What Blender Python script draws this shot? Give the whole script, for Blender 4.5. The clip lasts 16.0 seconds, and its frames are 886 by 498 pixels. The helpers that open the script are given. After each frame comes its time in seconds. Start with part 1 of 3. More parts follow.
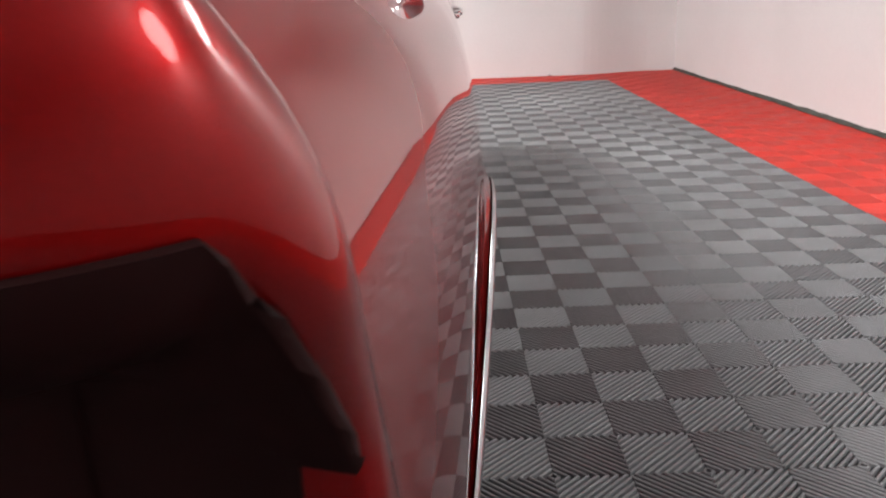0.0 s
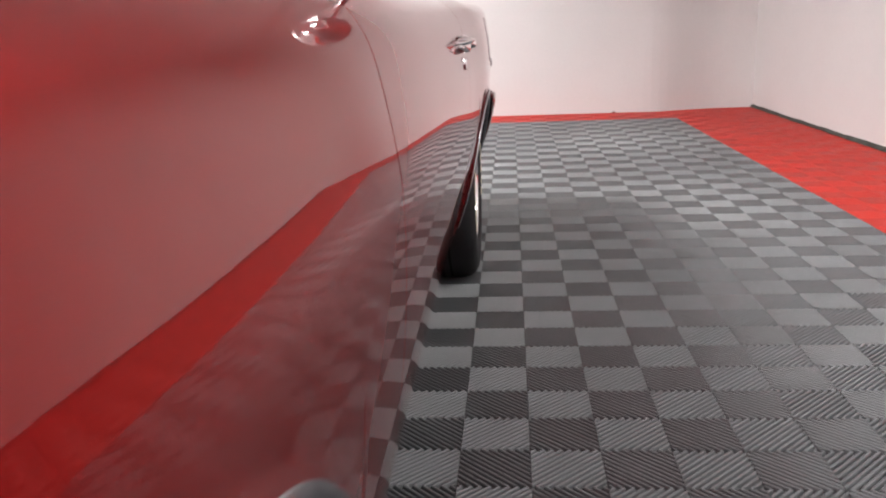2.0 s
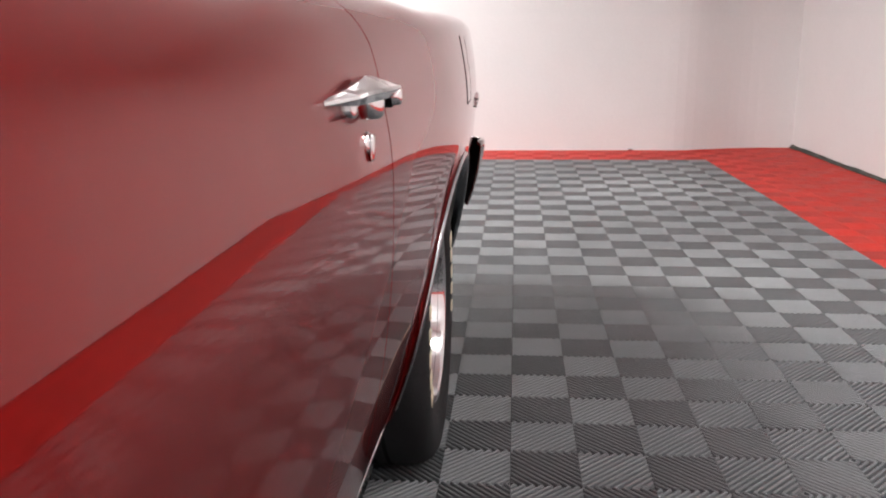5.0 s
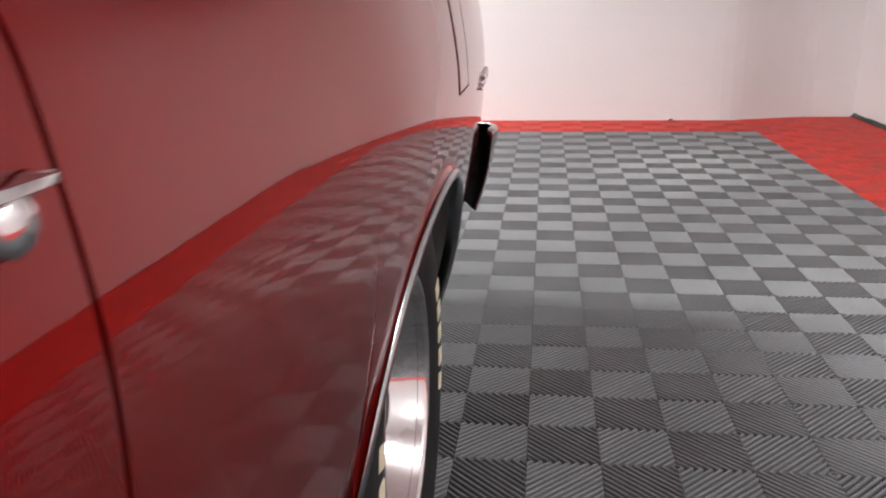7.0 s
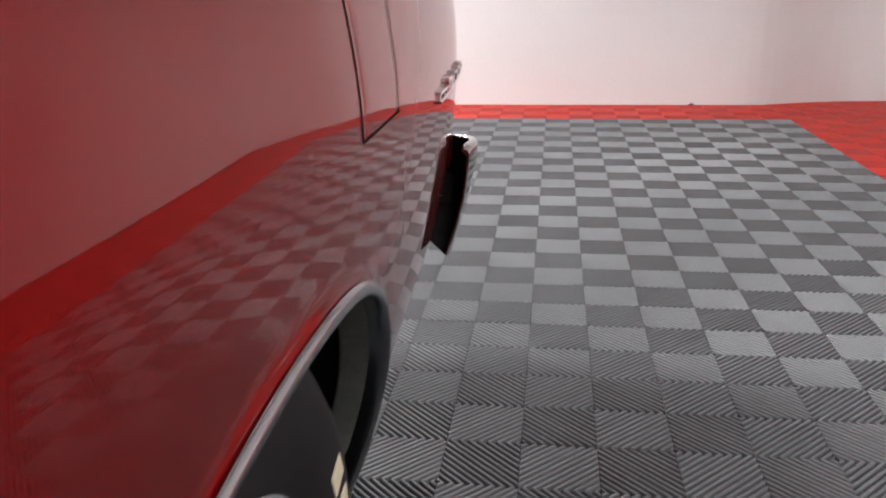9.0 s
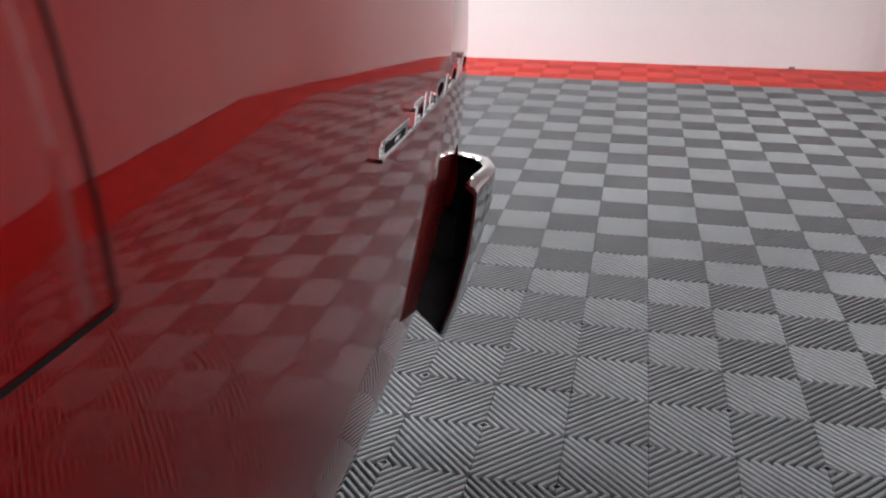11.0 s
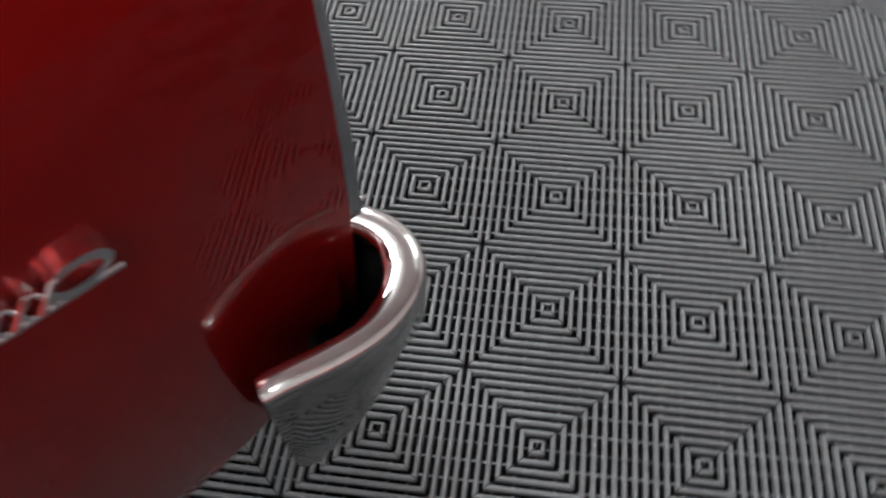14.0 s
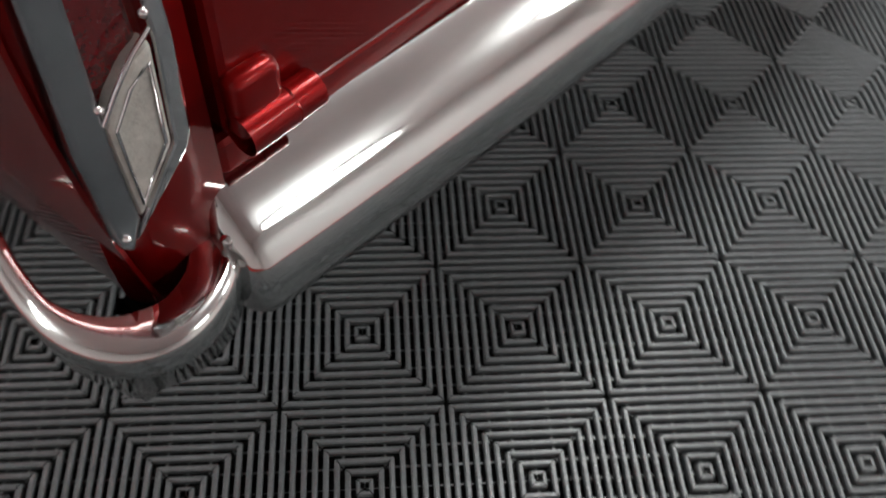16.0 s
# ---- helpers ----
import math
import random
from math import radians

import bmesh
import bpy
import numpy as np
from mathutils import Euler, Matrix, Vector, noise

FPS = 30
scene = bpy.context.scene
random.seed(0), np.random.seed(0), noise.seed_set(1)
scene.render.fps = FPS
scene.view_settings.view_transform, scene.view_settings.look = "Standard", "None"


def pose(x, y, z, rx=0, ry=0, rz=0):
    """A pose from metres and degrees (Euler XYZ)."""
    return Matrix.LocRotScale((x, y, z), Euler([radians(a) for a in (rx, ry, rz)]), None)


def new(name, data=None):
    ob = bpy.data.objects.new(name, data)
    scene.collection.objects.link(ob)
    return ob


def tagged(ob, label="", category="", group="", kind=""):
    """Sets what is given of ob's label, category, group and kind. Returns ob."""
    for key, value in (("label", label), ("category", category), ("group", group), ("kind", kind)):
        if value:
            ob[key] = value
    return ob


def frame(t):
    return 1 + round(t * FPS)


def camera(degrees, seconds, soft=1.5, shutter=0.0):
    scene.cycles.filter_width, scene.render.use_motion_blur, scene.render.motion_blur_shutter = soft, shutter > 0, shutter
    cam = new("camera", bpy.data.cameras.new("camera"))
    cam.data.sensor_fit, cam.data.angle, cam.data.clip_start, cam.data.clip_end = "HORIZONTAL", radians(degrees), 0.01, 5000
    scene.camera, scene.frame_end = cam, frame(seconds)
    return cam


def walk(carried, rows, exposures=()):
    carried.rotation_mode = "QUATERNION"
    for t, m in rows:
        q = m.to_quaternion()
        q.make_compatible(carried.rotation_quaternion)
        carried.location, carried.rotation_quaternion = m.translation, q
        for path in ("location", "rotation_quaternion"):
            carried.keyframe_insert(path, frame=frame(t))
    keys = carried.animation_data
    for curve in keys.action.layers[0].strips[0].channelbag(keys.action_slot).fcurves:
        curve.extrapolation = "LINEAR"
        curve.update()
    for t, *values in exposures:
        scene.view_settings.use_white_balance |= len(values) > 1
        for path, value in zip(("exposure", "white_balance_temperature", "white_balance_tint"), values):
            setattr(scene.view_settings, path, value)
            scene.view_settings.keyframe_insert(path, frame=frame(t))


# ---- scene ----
# ---------------------------------------------------------------- camera
cam = camera(56.22, 16.0, soft=2.0, shutter=0.5)
PATH = [
    (0.0, pose(-0.1923, -2.8002, 0.9159, 72.88, 2.10, -0.30)),
    (0.5, pose(-0.1549, -2.7051, 0.8986, 74.53, 1.70, 1.05)),
    (1.0, pose(-0.0637, -2.5196, 0.9025, 75.00, 2.26, 3.30)),
    (1.5, pose(-0.0410, -2.3140, 0.8958, 75.08, 2.05, 4.09)),
    (2.0, pose(-0.0294, -2.1045, 0.8954, 75.11, 2.11, 4.48)),
    (2.5, pose(0.0043, -1.9050, 0.8911, 75.43, 2.07, 5.94)),
    (3.0, pose(0.0081, -1.7001, 0.8904, 75.39, 1.57, 6.28)),
    (3.5, pose(0.0063, -1.5008, 0.8895, 75.44, 1.64, 5.44)),
    (4.0, pose(0.0030, -1.2767, 0.8856, 75.54, 1.23, 5.16)),
    (4.5, pose(0.0118, -1.0427, 0.9025, 75.68, 1.18, 5.29)),
    (5.0, pose(0.0038, -0.8385, 0.9061, 76.25, 0.62, 4.91)),
    (7.5, pose(0.0363, -0.0029, 0.9172, 72.60, 1.31, 7.50)),
    (8.0, pose(0.0465, 0.1650, 0.9215, 71.90, 1.50, 7.95)),
    (8.5, pose(0.0488, 0.3363, 0.9155, 71.63, 1.31, 7.89)),
    (9.0, pose(0.0492, 0.4992, 0.9061, 71.67, 1.03, 7.43)),
    (11.3, pose(0.0682, 1.2480, 0.9071, 65.62, 0.39, 13.14)),
    (11.5, pose(0.0612, 1.3332, 0.9127, 63.13, 0.85, 13.04)),
    (12.0, pose(0.0444, 1.4901, 0.9313, 56.33, 1.59, 13.38)),
    (12.5, pose(0.0477, 1.6421, 0.9553, 48.01, 2.01, 16.66)),
    (13.0, pose(0.1020, 1.7793, 0.9929, 41.66, 2.80, 26.52)),
    (13.5, pose(0.1162, 1.9472, 1.0166, 38.87, 5.20, 36.31)),
    (14.0, pose(0.1422, 2.1110, 1.0375, 36.10, 2.23, 52.90)),
    (14.5, pose(0.1851, 2.2611, 1.0306, 34.54, -1.65, 75.83)),
    (14.6, pose(0.1809, 2.2813, 1.0204, 30.30, -2.20, 80.91)),
    (14.8, pose(0.1571, 2.3133, 1.0120, 32.07, -2.96, 87.78)),
    (15.0, pose(0.1184, 2.3515, 0.9965, 33.35, -2.92, 95.47)),
    (15.2, pose(0.0681, 2.3933, 0.9886, 32.58, -4.69, 103.20)),
    (15.5, pose(0.0018, 2.4395, 0.9801, 32.93, -4.78, 112.90)),
    (16.0, pose(-0.0682, 2.5360, 0.9999, 34.96, -3.56, 131.01)),
]
EXPOSURES = [(0.0, 0.14, 6500, 10), (5.0, 0.22, 6500, 10), (9.0, 0.14, 6350, 9), (12.0, 0.08, 6200, 8), (13.0, -0.05, 6250, 7), (14.5, -0.14, 6350, 6), (16.0, -0.42, 6450, 5)]
walk(cam, PATH, EXPOSURES)

# ---------------------------------------------------------------- world and lamps
world = bpy.data.worlds.new("world")
world.use_nodes = True
world.node_tree.nodes["Background"].inputs[0].default_value = (0.8, 0.85, 0.9, 1)
world.node_tree.nodes["Background"].inputs[1].default_value = 0.05
scene.world = world
CEIL = 3.1
# lamps out of view, placed and powered for the light on floor and paint
LAMPS = [(1.9, -2.6, 34.0), (1.9, 0.3, 32.0), (-1.8, -2.8, 90.0), (-1.8, -0.2, 82.0), (-1.8, 2.2, 76.0), (-3.6, 4.4, 64.0), (-1.5, 5.2, 38.0)]
HANG = 0.40    # how far the lamps hang below the ceiling
for lx, ly, power in LAMPS:
    # the second, upward share is added to brighten the ceiling
    for share, turn, drop in ((0.9, 0, 0.09), (0.24, 180, 0.0)):
        data = bpy.data.lights.new("ceiling_lamp_light", "AREA")
        data.shape, data.size, data.size_y = "ELLIPSE", 1.2, 0.6
        data.energy, data.color = power * share, (1.0, 0.985, 0.975)
        new("ceiling_lamp_light", data).matrix_world = pose(lx, ly, CEIL - HANG - drop + (0.02 if turn else 0), turn)


# ---------------------------------------------------------------- materials
def material(name, color, rough=0.5, metal=0.0, coat=0.0, coat_rough=0.03, spec=0.5,
             noise_scale=40.0, noise_amount=0.08, stain_scale=2.0, stain_amount=0.06,
             bump=0.0, bump_scale=300.0, rough_var=0.1, per_object=0.0, emit=None):
    m = bpy.data.materials.new(name)
    m.use_nodes = True
    nt = m.node_tree
    b = nt.nodes["Principled BSDF"]
    b.inputs["Metallic"].default_value = metal
    b.inputs["Coat Weight"].default_value = coat
    b.inputs["Coat Roughness"].default_value = coat_rough
    b.inputs["Specular IOR Level"].default_value = spec
    co = nt.nodes.new("ShaderNodeTexCoord")
    fine = nt.nodes.new("ShaderNodeTexNoise")
    fine.inputs["Scale"].default_value, fine.inputs["Detail"].default_value = noise_scale, 6
    broad = nt.nodes.new("ShaderNodeTexNoise")
    broad.inputs["Scale"].default_value, broad.inputs["Detail"].default_value = stain_scale, 4
    geo = nt.nodes.new("ShaderNodeNewGeometry")
    nt.links.new(geo.outputs["Position"], fine.inputs["Vector"])
    nt.links.new(geo.outputs["Position"], broad.inputs["Vector"])

    def scaled(socket, amount):
        n = nt.nodes.new("ShaderNodeMapRange")
        n.inputs["From Min"].default_value, n.inputs["From Max"].default_value = 0.25, 0.75
        n.inputs["To Min"].default_value, n.inputs["To Max"].default_value = 1 - amount, 1 + amount
        nt.links.new(socket, n.inputs["Value"])
        return n.outputs[0]

    f = scaled(fine.outputs["Fac"], noise_amount)
    s = scaled(broad.outputs["Fac"], stain_amount)
    mul = nt.nodes.new("ShaderNodeMath")
    mul.operation = "MULTIPLY"
    nt.links.new(f, mul.inputs[0])
    nt.links.new(s, mul.inputs[1])
    value = mul.outputs[0]
    if per_object:
        info = nt.nodes.new("ShaderNodeObjectInfo")
        v = nt.nodes.new("ShaderNodeMapRange")
        v.inputs["To Min"].default_value, v.inputs["To Max"].default_value = 1 - per_object, 1 + per_object
        nt.links.new(info.outputs["Random"], v.inputs["Value"])
        m2 = nt.nodes.new("ShaderNodeMath")
        m2.operation = "MULTIPLY"
        nt.links.new(value, m2.inputs[0])
        nt.links.new(v.outputs[0], m2.inputs[1])
        value = m2.outputs[0]
    mix = nt.nodes.new("ShaderNodeVectorMath")
    mix.operation = "SCALE"
    mix.inputs[0].default_value = color
    nt.links.new(value, mix.inputs["Scale"])
    nt.links.new(mix.outputs[0], b.inputs["Base Color"])
    r = nt.nodes.new("ShaderNodeMapRange")
    r.inputs["To Min"].default_value = max(0.0, rough - rough_var)
    r.inputs["To Max"].default_value = min(1.0, rough + rough_var)
    nt.links.new(broad.outputs["Fac"], r.inputs["Value"])
    nt.links.new(r.outputs[0], b.inputs["Roughness"])
    if bump:
        bn = nt.nodes.new("ShaderNodeTexNoise")
        bn.inputs["Scale"].default_value, bn.inputs["Detail"].default_value = bump_scale, 3
        nt.links.new(geo.outputs["Position"], bn.inputs["Vector"])
        bp = nt.nodes.new("ShaderNodeBump")
        bp.inputs["Strength"].default_value, bp.inputs["Distance"].default_value = bump, 0.002
        nt.links.new(bn.outputs["Fac"], bp.inputs["Height"])
        nt.links.new(bp.outputs[0], b.inputs["Normal"])
    if emit:
        b.inputs["Emission Color"].default_value = (*emit[:3], 1)
        b.inputs["Emission Strength"].default_value = emit[3]
    return m


PAINT = material("red_car_paint", (0.20, 0.0025, 0.003), 0.34, metal=0.6, coat=1.0, coat_rough=0.012, spec=0.3, noise_scale=900,
                 noise_amount=0.06, stain_amount=0.03, rough_var=0.04)
PAINT.node_tree.nodes["Principled BSDF"].inputs["Coat IOR"].default_value = 1.55
PAINT.node_tree.nodes["Principled BSDF"].inputs["Specular Tint"].default_value = (1.0, 0.25, 0.25, 1)


def graded_gloss(m, low):
    """Clear lacquer that gains gloss towards a glancing view."""
    nt = m.node_tree
    facing = nt.nodes.new("ShaderNodeLayerWeight")
    facing.inputs["Blend"].default_value = 0.5
    grade = nt.nodes.new("ShaderNodeMapRange")
    grade.inputs["From Min"].default_value, grade.inputs["From Max"].default_value = 0.25, 0.5
    grade.inputs["To Min"].default_value, grade.inputs["To Max"].default_value = low, 1.0
    nt.links.new(facing.outputs["Facing"], grade.inputs["Value"])
    nt.links.new(grade.outputs[0], nt.nodes["Principled BSDF"].inputs["Coat Weight"])


graded_gloss(PAINT, 0.3)


# near-black red that holds the shade below the fender brow
BROW_SHADE = material("black_grille_paint", (0.016, 0.004, 0.004), 0.7, spec=0.1, noise_amount=0.2)
WALL = material("white_wall_paint", (0.795, 0.785, 0.778), 0.6, bump=0.15, bump_scale=90, noise_amount=0.015,
                stain_scale=1.1, stain_amount=0.03)
CEILING = material("white_ceiling_paint", (0.78, 0.77, 0.77), 0.8, bump=0.2, bump_scale=60)
GREY_TILE = material("grey_floor_plastic", (0.150, 0.159, 0.167), 0.34, spec=0.5, noise_scale=120, noise_amount=0.12,
                     stain_scale=5, stain_amount=0.1, per_object=0.06, bump=0.15, bump_scale=900)
RED_TILE = material("red_floor_plastic", (0.50, 0.022, 0.012), 0.45, noise_scale=120, noise_amount=0.1,
                    stain_scale=4, stain_amount=0.1, per_object=0.06, bump=0.15, bump_scale=900)
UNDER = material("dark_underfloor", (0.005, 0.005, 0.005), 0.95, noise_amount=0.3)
CHROME = material("chrome", (0.80, 0.80, 0.81), 0.06, metal=1.0, noise_amount=0.02, stain_scale=9, stain_amount=0.05, rough_var=0.03)
STEEL = material("brushed_bright_metal", (0.42, 0.44, 0.46), 0.22, metal=1.0, noise_scale=60, noise_amount=0.08, stain_scale=12, rough_var=0.08)
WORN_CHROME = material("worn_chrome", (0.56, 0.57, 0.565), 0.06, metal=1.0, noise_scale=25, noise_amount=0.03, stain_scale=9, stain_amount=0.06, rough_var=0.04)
RUBBER = material("black_rubber", (0.013, 0.013, 0.014), 0.66, spec=0.25, noise_scale=150, noise_amount=0.25, stain_scale=6, stain_amount=0.2, bump=0.3, bump_scale=400)
DARK = material("black_underbody", (0.008, 0.008, 0.008), 0.8, spec=0.12, noise_amount=0.3)
LINER = material("dark_grey_undercoat", (0.075, 0.080, 0.072), 0.75, noise_scale=60, noise_amount=0.2, stain_scale=8, stain_amount=0.2, bump=0.4, bump_scale=250)
CREAM = material("cream_tyre_marking", (0.62, 0.57, 0.42), 0.7, noise_scale=90, noise_amount=0.12, stain_scale=20, stain_amount=0.1)
GLASS_RED = material("red_lamp_lens", (0.10, 0.004, 0.006), 0.12, coat=1.0, noise_scale=300, noise_amount=0.2)
LENS = material("frosted_clear_lens", (0.48, 0.47, 0.43), 0.25, coat=0.8, noise_scale=160, noise_amount=0.12, stain_scale=25, stain_amount=0.15, bump=0.5, bump_scale=220)
DIRT = material("dirty_wall_gap", (0.055, 0.06, 0.052), 0.85, noise_scale=25, noise_amount=0.6, stain_scale=7, stain_amount=0.5)
GLOW = material("lamp_diffuser", (0.8, 0.8, 0.8), 0.5, emit=(1.0, 0.985, 0.975, 5.0))
HOUSING = material("white_lamp_housing", (0.7, 0.7, 0.7), 0.5)
WINDOW = material("dark_window_glass", (0.02, 0.022, 0.024), 0.05, coat=1.0)


# ---------------------------------------------------------------- mesh helpers
def mesh_from(name, verts, faces, mat, smooth=False):
    me = bpy.data.meshes.new(name)
    me.from_pydata([tuple(v) for v in verts], [], [tuple(f) for f in faces])
    me.materials.append(mat)
    if smooth:
        me.polygons.foreach_set("use_smooth", [True] * len(me.polygons))
    me.update()
    return me


def mesh_quads(name, verts, quads, mat):
    me = bpy.data.meshes.new(name)
    verts, quads = np.asarray(verts, np.float32), np.asarray(quads, np.int32)
    me.vertices.add(len(verts))
    me.vertices.foreach_set("co", verts.ravel())
    me.loops.add(quads.size)
    me.loops.foreach_set("vertex_index", quads.ravel())
    me.polygons.add(len(quads))
    me.polygons.foreach_set("loop_start", np.arange(0, quads.size, 4, dtype=np.int32))
    me.polygons.foreach_set("loop_total", np.full(len(quads), 4, np.int32))
    me.materials.append(mat)
    me.update(calc_edges=True)
    me.validate()
    return me


def put(name, me, parent=None, label="", m=None):
    ob = new(name, me)
    if parent:
        ob.parent = parent
    if m is not None:
        ob.matrix_basis = m
    return tagged(ob, label)


def bm_mesh(name, bm, mat, smooth=False):
    bmesh.ops.recalc_face_normals(bm, faces=bm.faces)
    me = bpy.data.meshes.new(name)
    bm.to_mesh(me)
    bm.free()
    me.materials.append(mat)
    if smooth:
        me.polygons.foreach_set("use_smooth", [True] * len(me.polygons))
    return me


def box_bm(x0, y0, z0, x1, y1, z1, bevel=0.0, seg=2):
    bm = bmesh.new()
    bmesh.ops.create_cube(bm, size=1.0)
    for v in bm.verts:
        v.co = Vector(((x0 + x1) / 2 + v.co.x * (x1 - x0), (y0 + y1) / 2 + v.co.y * (y1 - y0), (z0 + z1) / 2 + v.co.z * (z1 - z0)))
    if bevel:
        bmesh.ops.bevel(bm, geom=bm.edges[:], offset=bevel, segments=seg, profile=0.5, affect="EDGES")
    return bm


def box(name, lo, hi, mat, parent=None, bevel=0.0, label="", smooth=False):
    return put(name, bm_mesh(name, box_bm(*lo, *hi, bevel), mat, smooth), parent, label)


def grid_mesh(name, rows, mat, closed=False, smooth=True):
    """A sheet from rows of points, all rows of one length."""
    n, k = len(rows), len(rows[0])
    verts = [p for row in rows for p in row]
    faces = []
    for i in range(n - 1):
        for j in range(k - (0 if closed else 1)):
            j2 = (j + 1) % k
            faces.append((i * k + j, i * k + j2, (i + 1) * k + j2, (i + 1) * k + j))
    return mesh_from(name, verts, faces, mat, smooth)


def lathe(name, profile, mat, seg=64, axis="x", smooth=True):
    """Turns (radius, along) points about the axis."""
    rows = []
    for i in range(seg + 1):
        a = 2 * math.pi * i / seg
        rows.append([(s, r * math.cos(a), r * math.sin(a)) for r, s in profile])
    return grid_mesh(name, rows, mat, smooth=smooth)


def tube(name, points, radius, mat, seg=10, cyclic=False):
    """A round bar along points."""
    pts = [Vector(p) for p in points]
    rows = []
    n = len(pts)
    up = Vector((0.3, 0.2, 1)).normalized()
    for i, p in enumerate(pts):
        a = pts[(i - 1) % n] if (cyclic or i) else p
        b = pts[(i + 1) % n] if (cyclic or i < n - 1) else p
        t = (b - a).normalized()
        u = t.cross(Vector((1, 0, 0)))
        if u.length < 0.1:
            u = t.cross(up)
        u.normalize()
        w = t.cross(u)
        rows.append([p + radius * (math.cos(c) * u + math.sin(c) * w) for c in [2 * math.pi * k / seg for k in range(seg)]])
    if cyclic:
        rows.append(rows[0])
    return grid_mesh(name, rows, mat, closed=True)


def lerp(xs, ys, x):
    return float(np.interp(x, xs, ys))


def curve(xs, ys, x):
    """A smooth line through the points."""
    if x <= xs[0] or x >= xs[-1]:
        return float(np.interp(x, xs, ys))
    i = int(np.searchsorted(xs, x)) - 1
    i = max(0, min(i, len(xs) - 2))
    def slope(k):
        a, b = max(k - 1, 0), min(k + 1, len(xs) - 1)
        return (ys[b] - ys[a]) / (xs[b] - xs[a])
    h = xs[i + 1] - xs[i]
    t = (x - xs[i]) / h
    return ((2 * t ** 3 - 3 * t ** 2 + 1) * ys[i] + (t ** 3 - 2 * t ** 2 + t) * h * slope(i)
            + (3 * t ** 2 - 2 * t ** 3) * ys[i + 1] + (t ** 3 - t ** 2) * h * slope(i + 1))


# ---------------------------------------------------------------- floor
CELL = 0.1524
TILE = 2 * CELL
PITCH = CELL * math.sqrt(2) / 16
RIB = PITCH * 0.49
DEPTH = 0.018
RIB_DEPTH = 0.011


def tile_geometry(rib, depth):
    """One open-ribbed floor tile: four squares of slanting ribs over cross bars."""
    verts, quads = [], []

    def quad(p):
        quads.append(list(range(len(verts), len(verts) + 4)))
        verts.extend(p)

    edge = 0.0006
    for qx in range(2):
        for qy in range(2):
            rising = (qx + qy) % 2 == 1   # ribs along (1, 1), else along (1, -1)

            def clip(s0, s1):
                """The corners of a band between two slanting lines within the square."""
                def line(s):
                    # s runs from -1 to 1 across the diagonal
                    off = s * CELL
                    if off >= 0:
                        return (off, 0.0), (CELL, CELL - off)
                    return (0.0, -off), (CELL + off, CELL)
                a0, a1 = line(s0)
                b0, b1 = line(s1)
                out = [a0, b0, b1, a1]
                if not rising:
                    out = [(CELL - x, y) for x, y in out][::-1]
                return [(min(max(x, edge), CELL - edge) + qx * CELL, min(max(y, edge), CELL - edge) + qy * CELL) for x, y in out]

            for k in range(16):
                mid = -1 + (k + 0.5) / 8
                half = rib / PITCH / 16
                c = clip(mid - half, mid + half)
                t = clip(mid - 0.46 * half, mid + 0.46 * half)
                quad([(x, y, 0.0) for x, y in t])
                for i in range(4):
                    (xa, ya), (xb, yb) = c[i], c[(i + 1) % 4]
                    if abs(xa - xb) + abs(ya - yb) > 0.011:
                        (ta, ua), (tb, ub) = t[i], t[(i + 1) % 4]
                        quad([(ta, ua, 0), (xa, ya, -0.0023), (xb, yb, -0.0023), (tb, ub, 0)])
                        quad([(xa, ya, -0.0023), (xa, ya, -depth), (xb, yb, -depth), (xb, yb, -0.0023)])
            # cross bars under the ribs
            for k in range(-3, 4):
                off = k * CELL / 4 * 1.0
                w = 0.0016
                ends = [(off, 0.0), (CELL, CELL - off)] if off >= 0 else [(0.0, -off), (CELL + off, CELL)]
                nx, ny = w, -w
                p = [(ends[0][0] - nx, ends[0][1] - ny), (ends[0][0] + nx, ends[0][1] + ny), (ends[1][0] + nx, ends[1][1] + ny), (ends[1][0] - nx, ends[1][1] - ny)]
                if rising:
                    p = [(CELL - x, y) for x, y in p][::-1]
                p = [(min(max(x, edge), CELL - edge) + qx * CELL, min(max(y, edge), CELL - edge) + qy * CELL) for x, y in p]
                quad([(x, y, -0.0085) for x, y in p])
    return np.array(verts, np.float32), np.array(quads, np.int32)


X_MIN, X_MAX = -15, 8
Y_MIN, Y_MAX = -22, 22
RED_X, RED_Y = 5, 19.5    # where the red border begins, in tiles
BACK_Y = 6.553
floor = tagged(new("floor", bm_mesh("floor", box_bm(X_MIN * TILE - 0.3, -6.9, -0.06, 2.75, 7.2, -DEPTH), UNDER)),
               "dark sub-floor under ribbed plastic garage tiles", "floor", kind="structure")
TILE_V, TILE_Q = tile_geometry(RIB, RIB_DEPTH)
RED_V, RED_Q = tile_geometry(PITCH * 0.76, 0.006)
TILE_JOBS = []
for iy in range(Y_MIN, Y_MAX + 1):
    for ix in range(X_MIN, X_MAX):
        ox, oy = ix * TILE, iy * TILE + CELL
        red = ix >= RED_X or iy + 0.5 >= RED_Y or ix < -12
        if iy > 20 and ix < RED_X:
            continue
        near = -2 <= ix <= 4 and -10 <= iy <= 19 or 5 <= ix <= 6 and 0 <= iy <= 19
        TILE_JOBS.append((ox, oy, red, near))


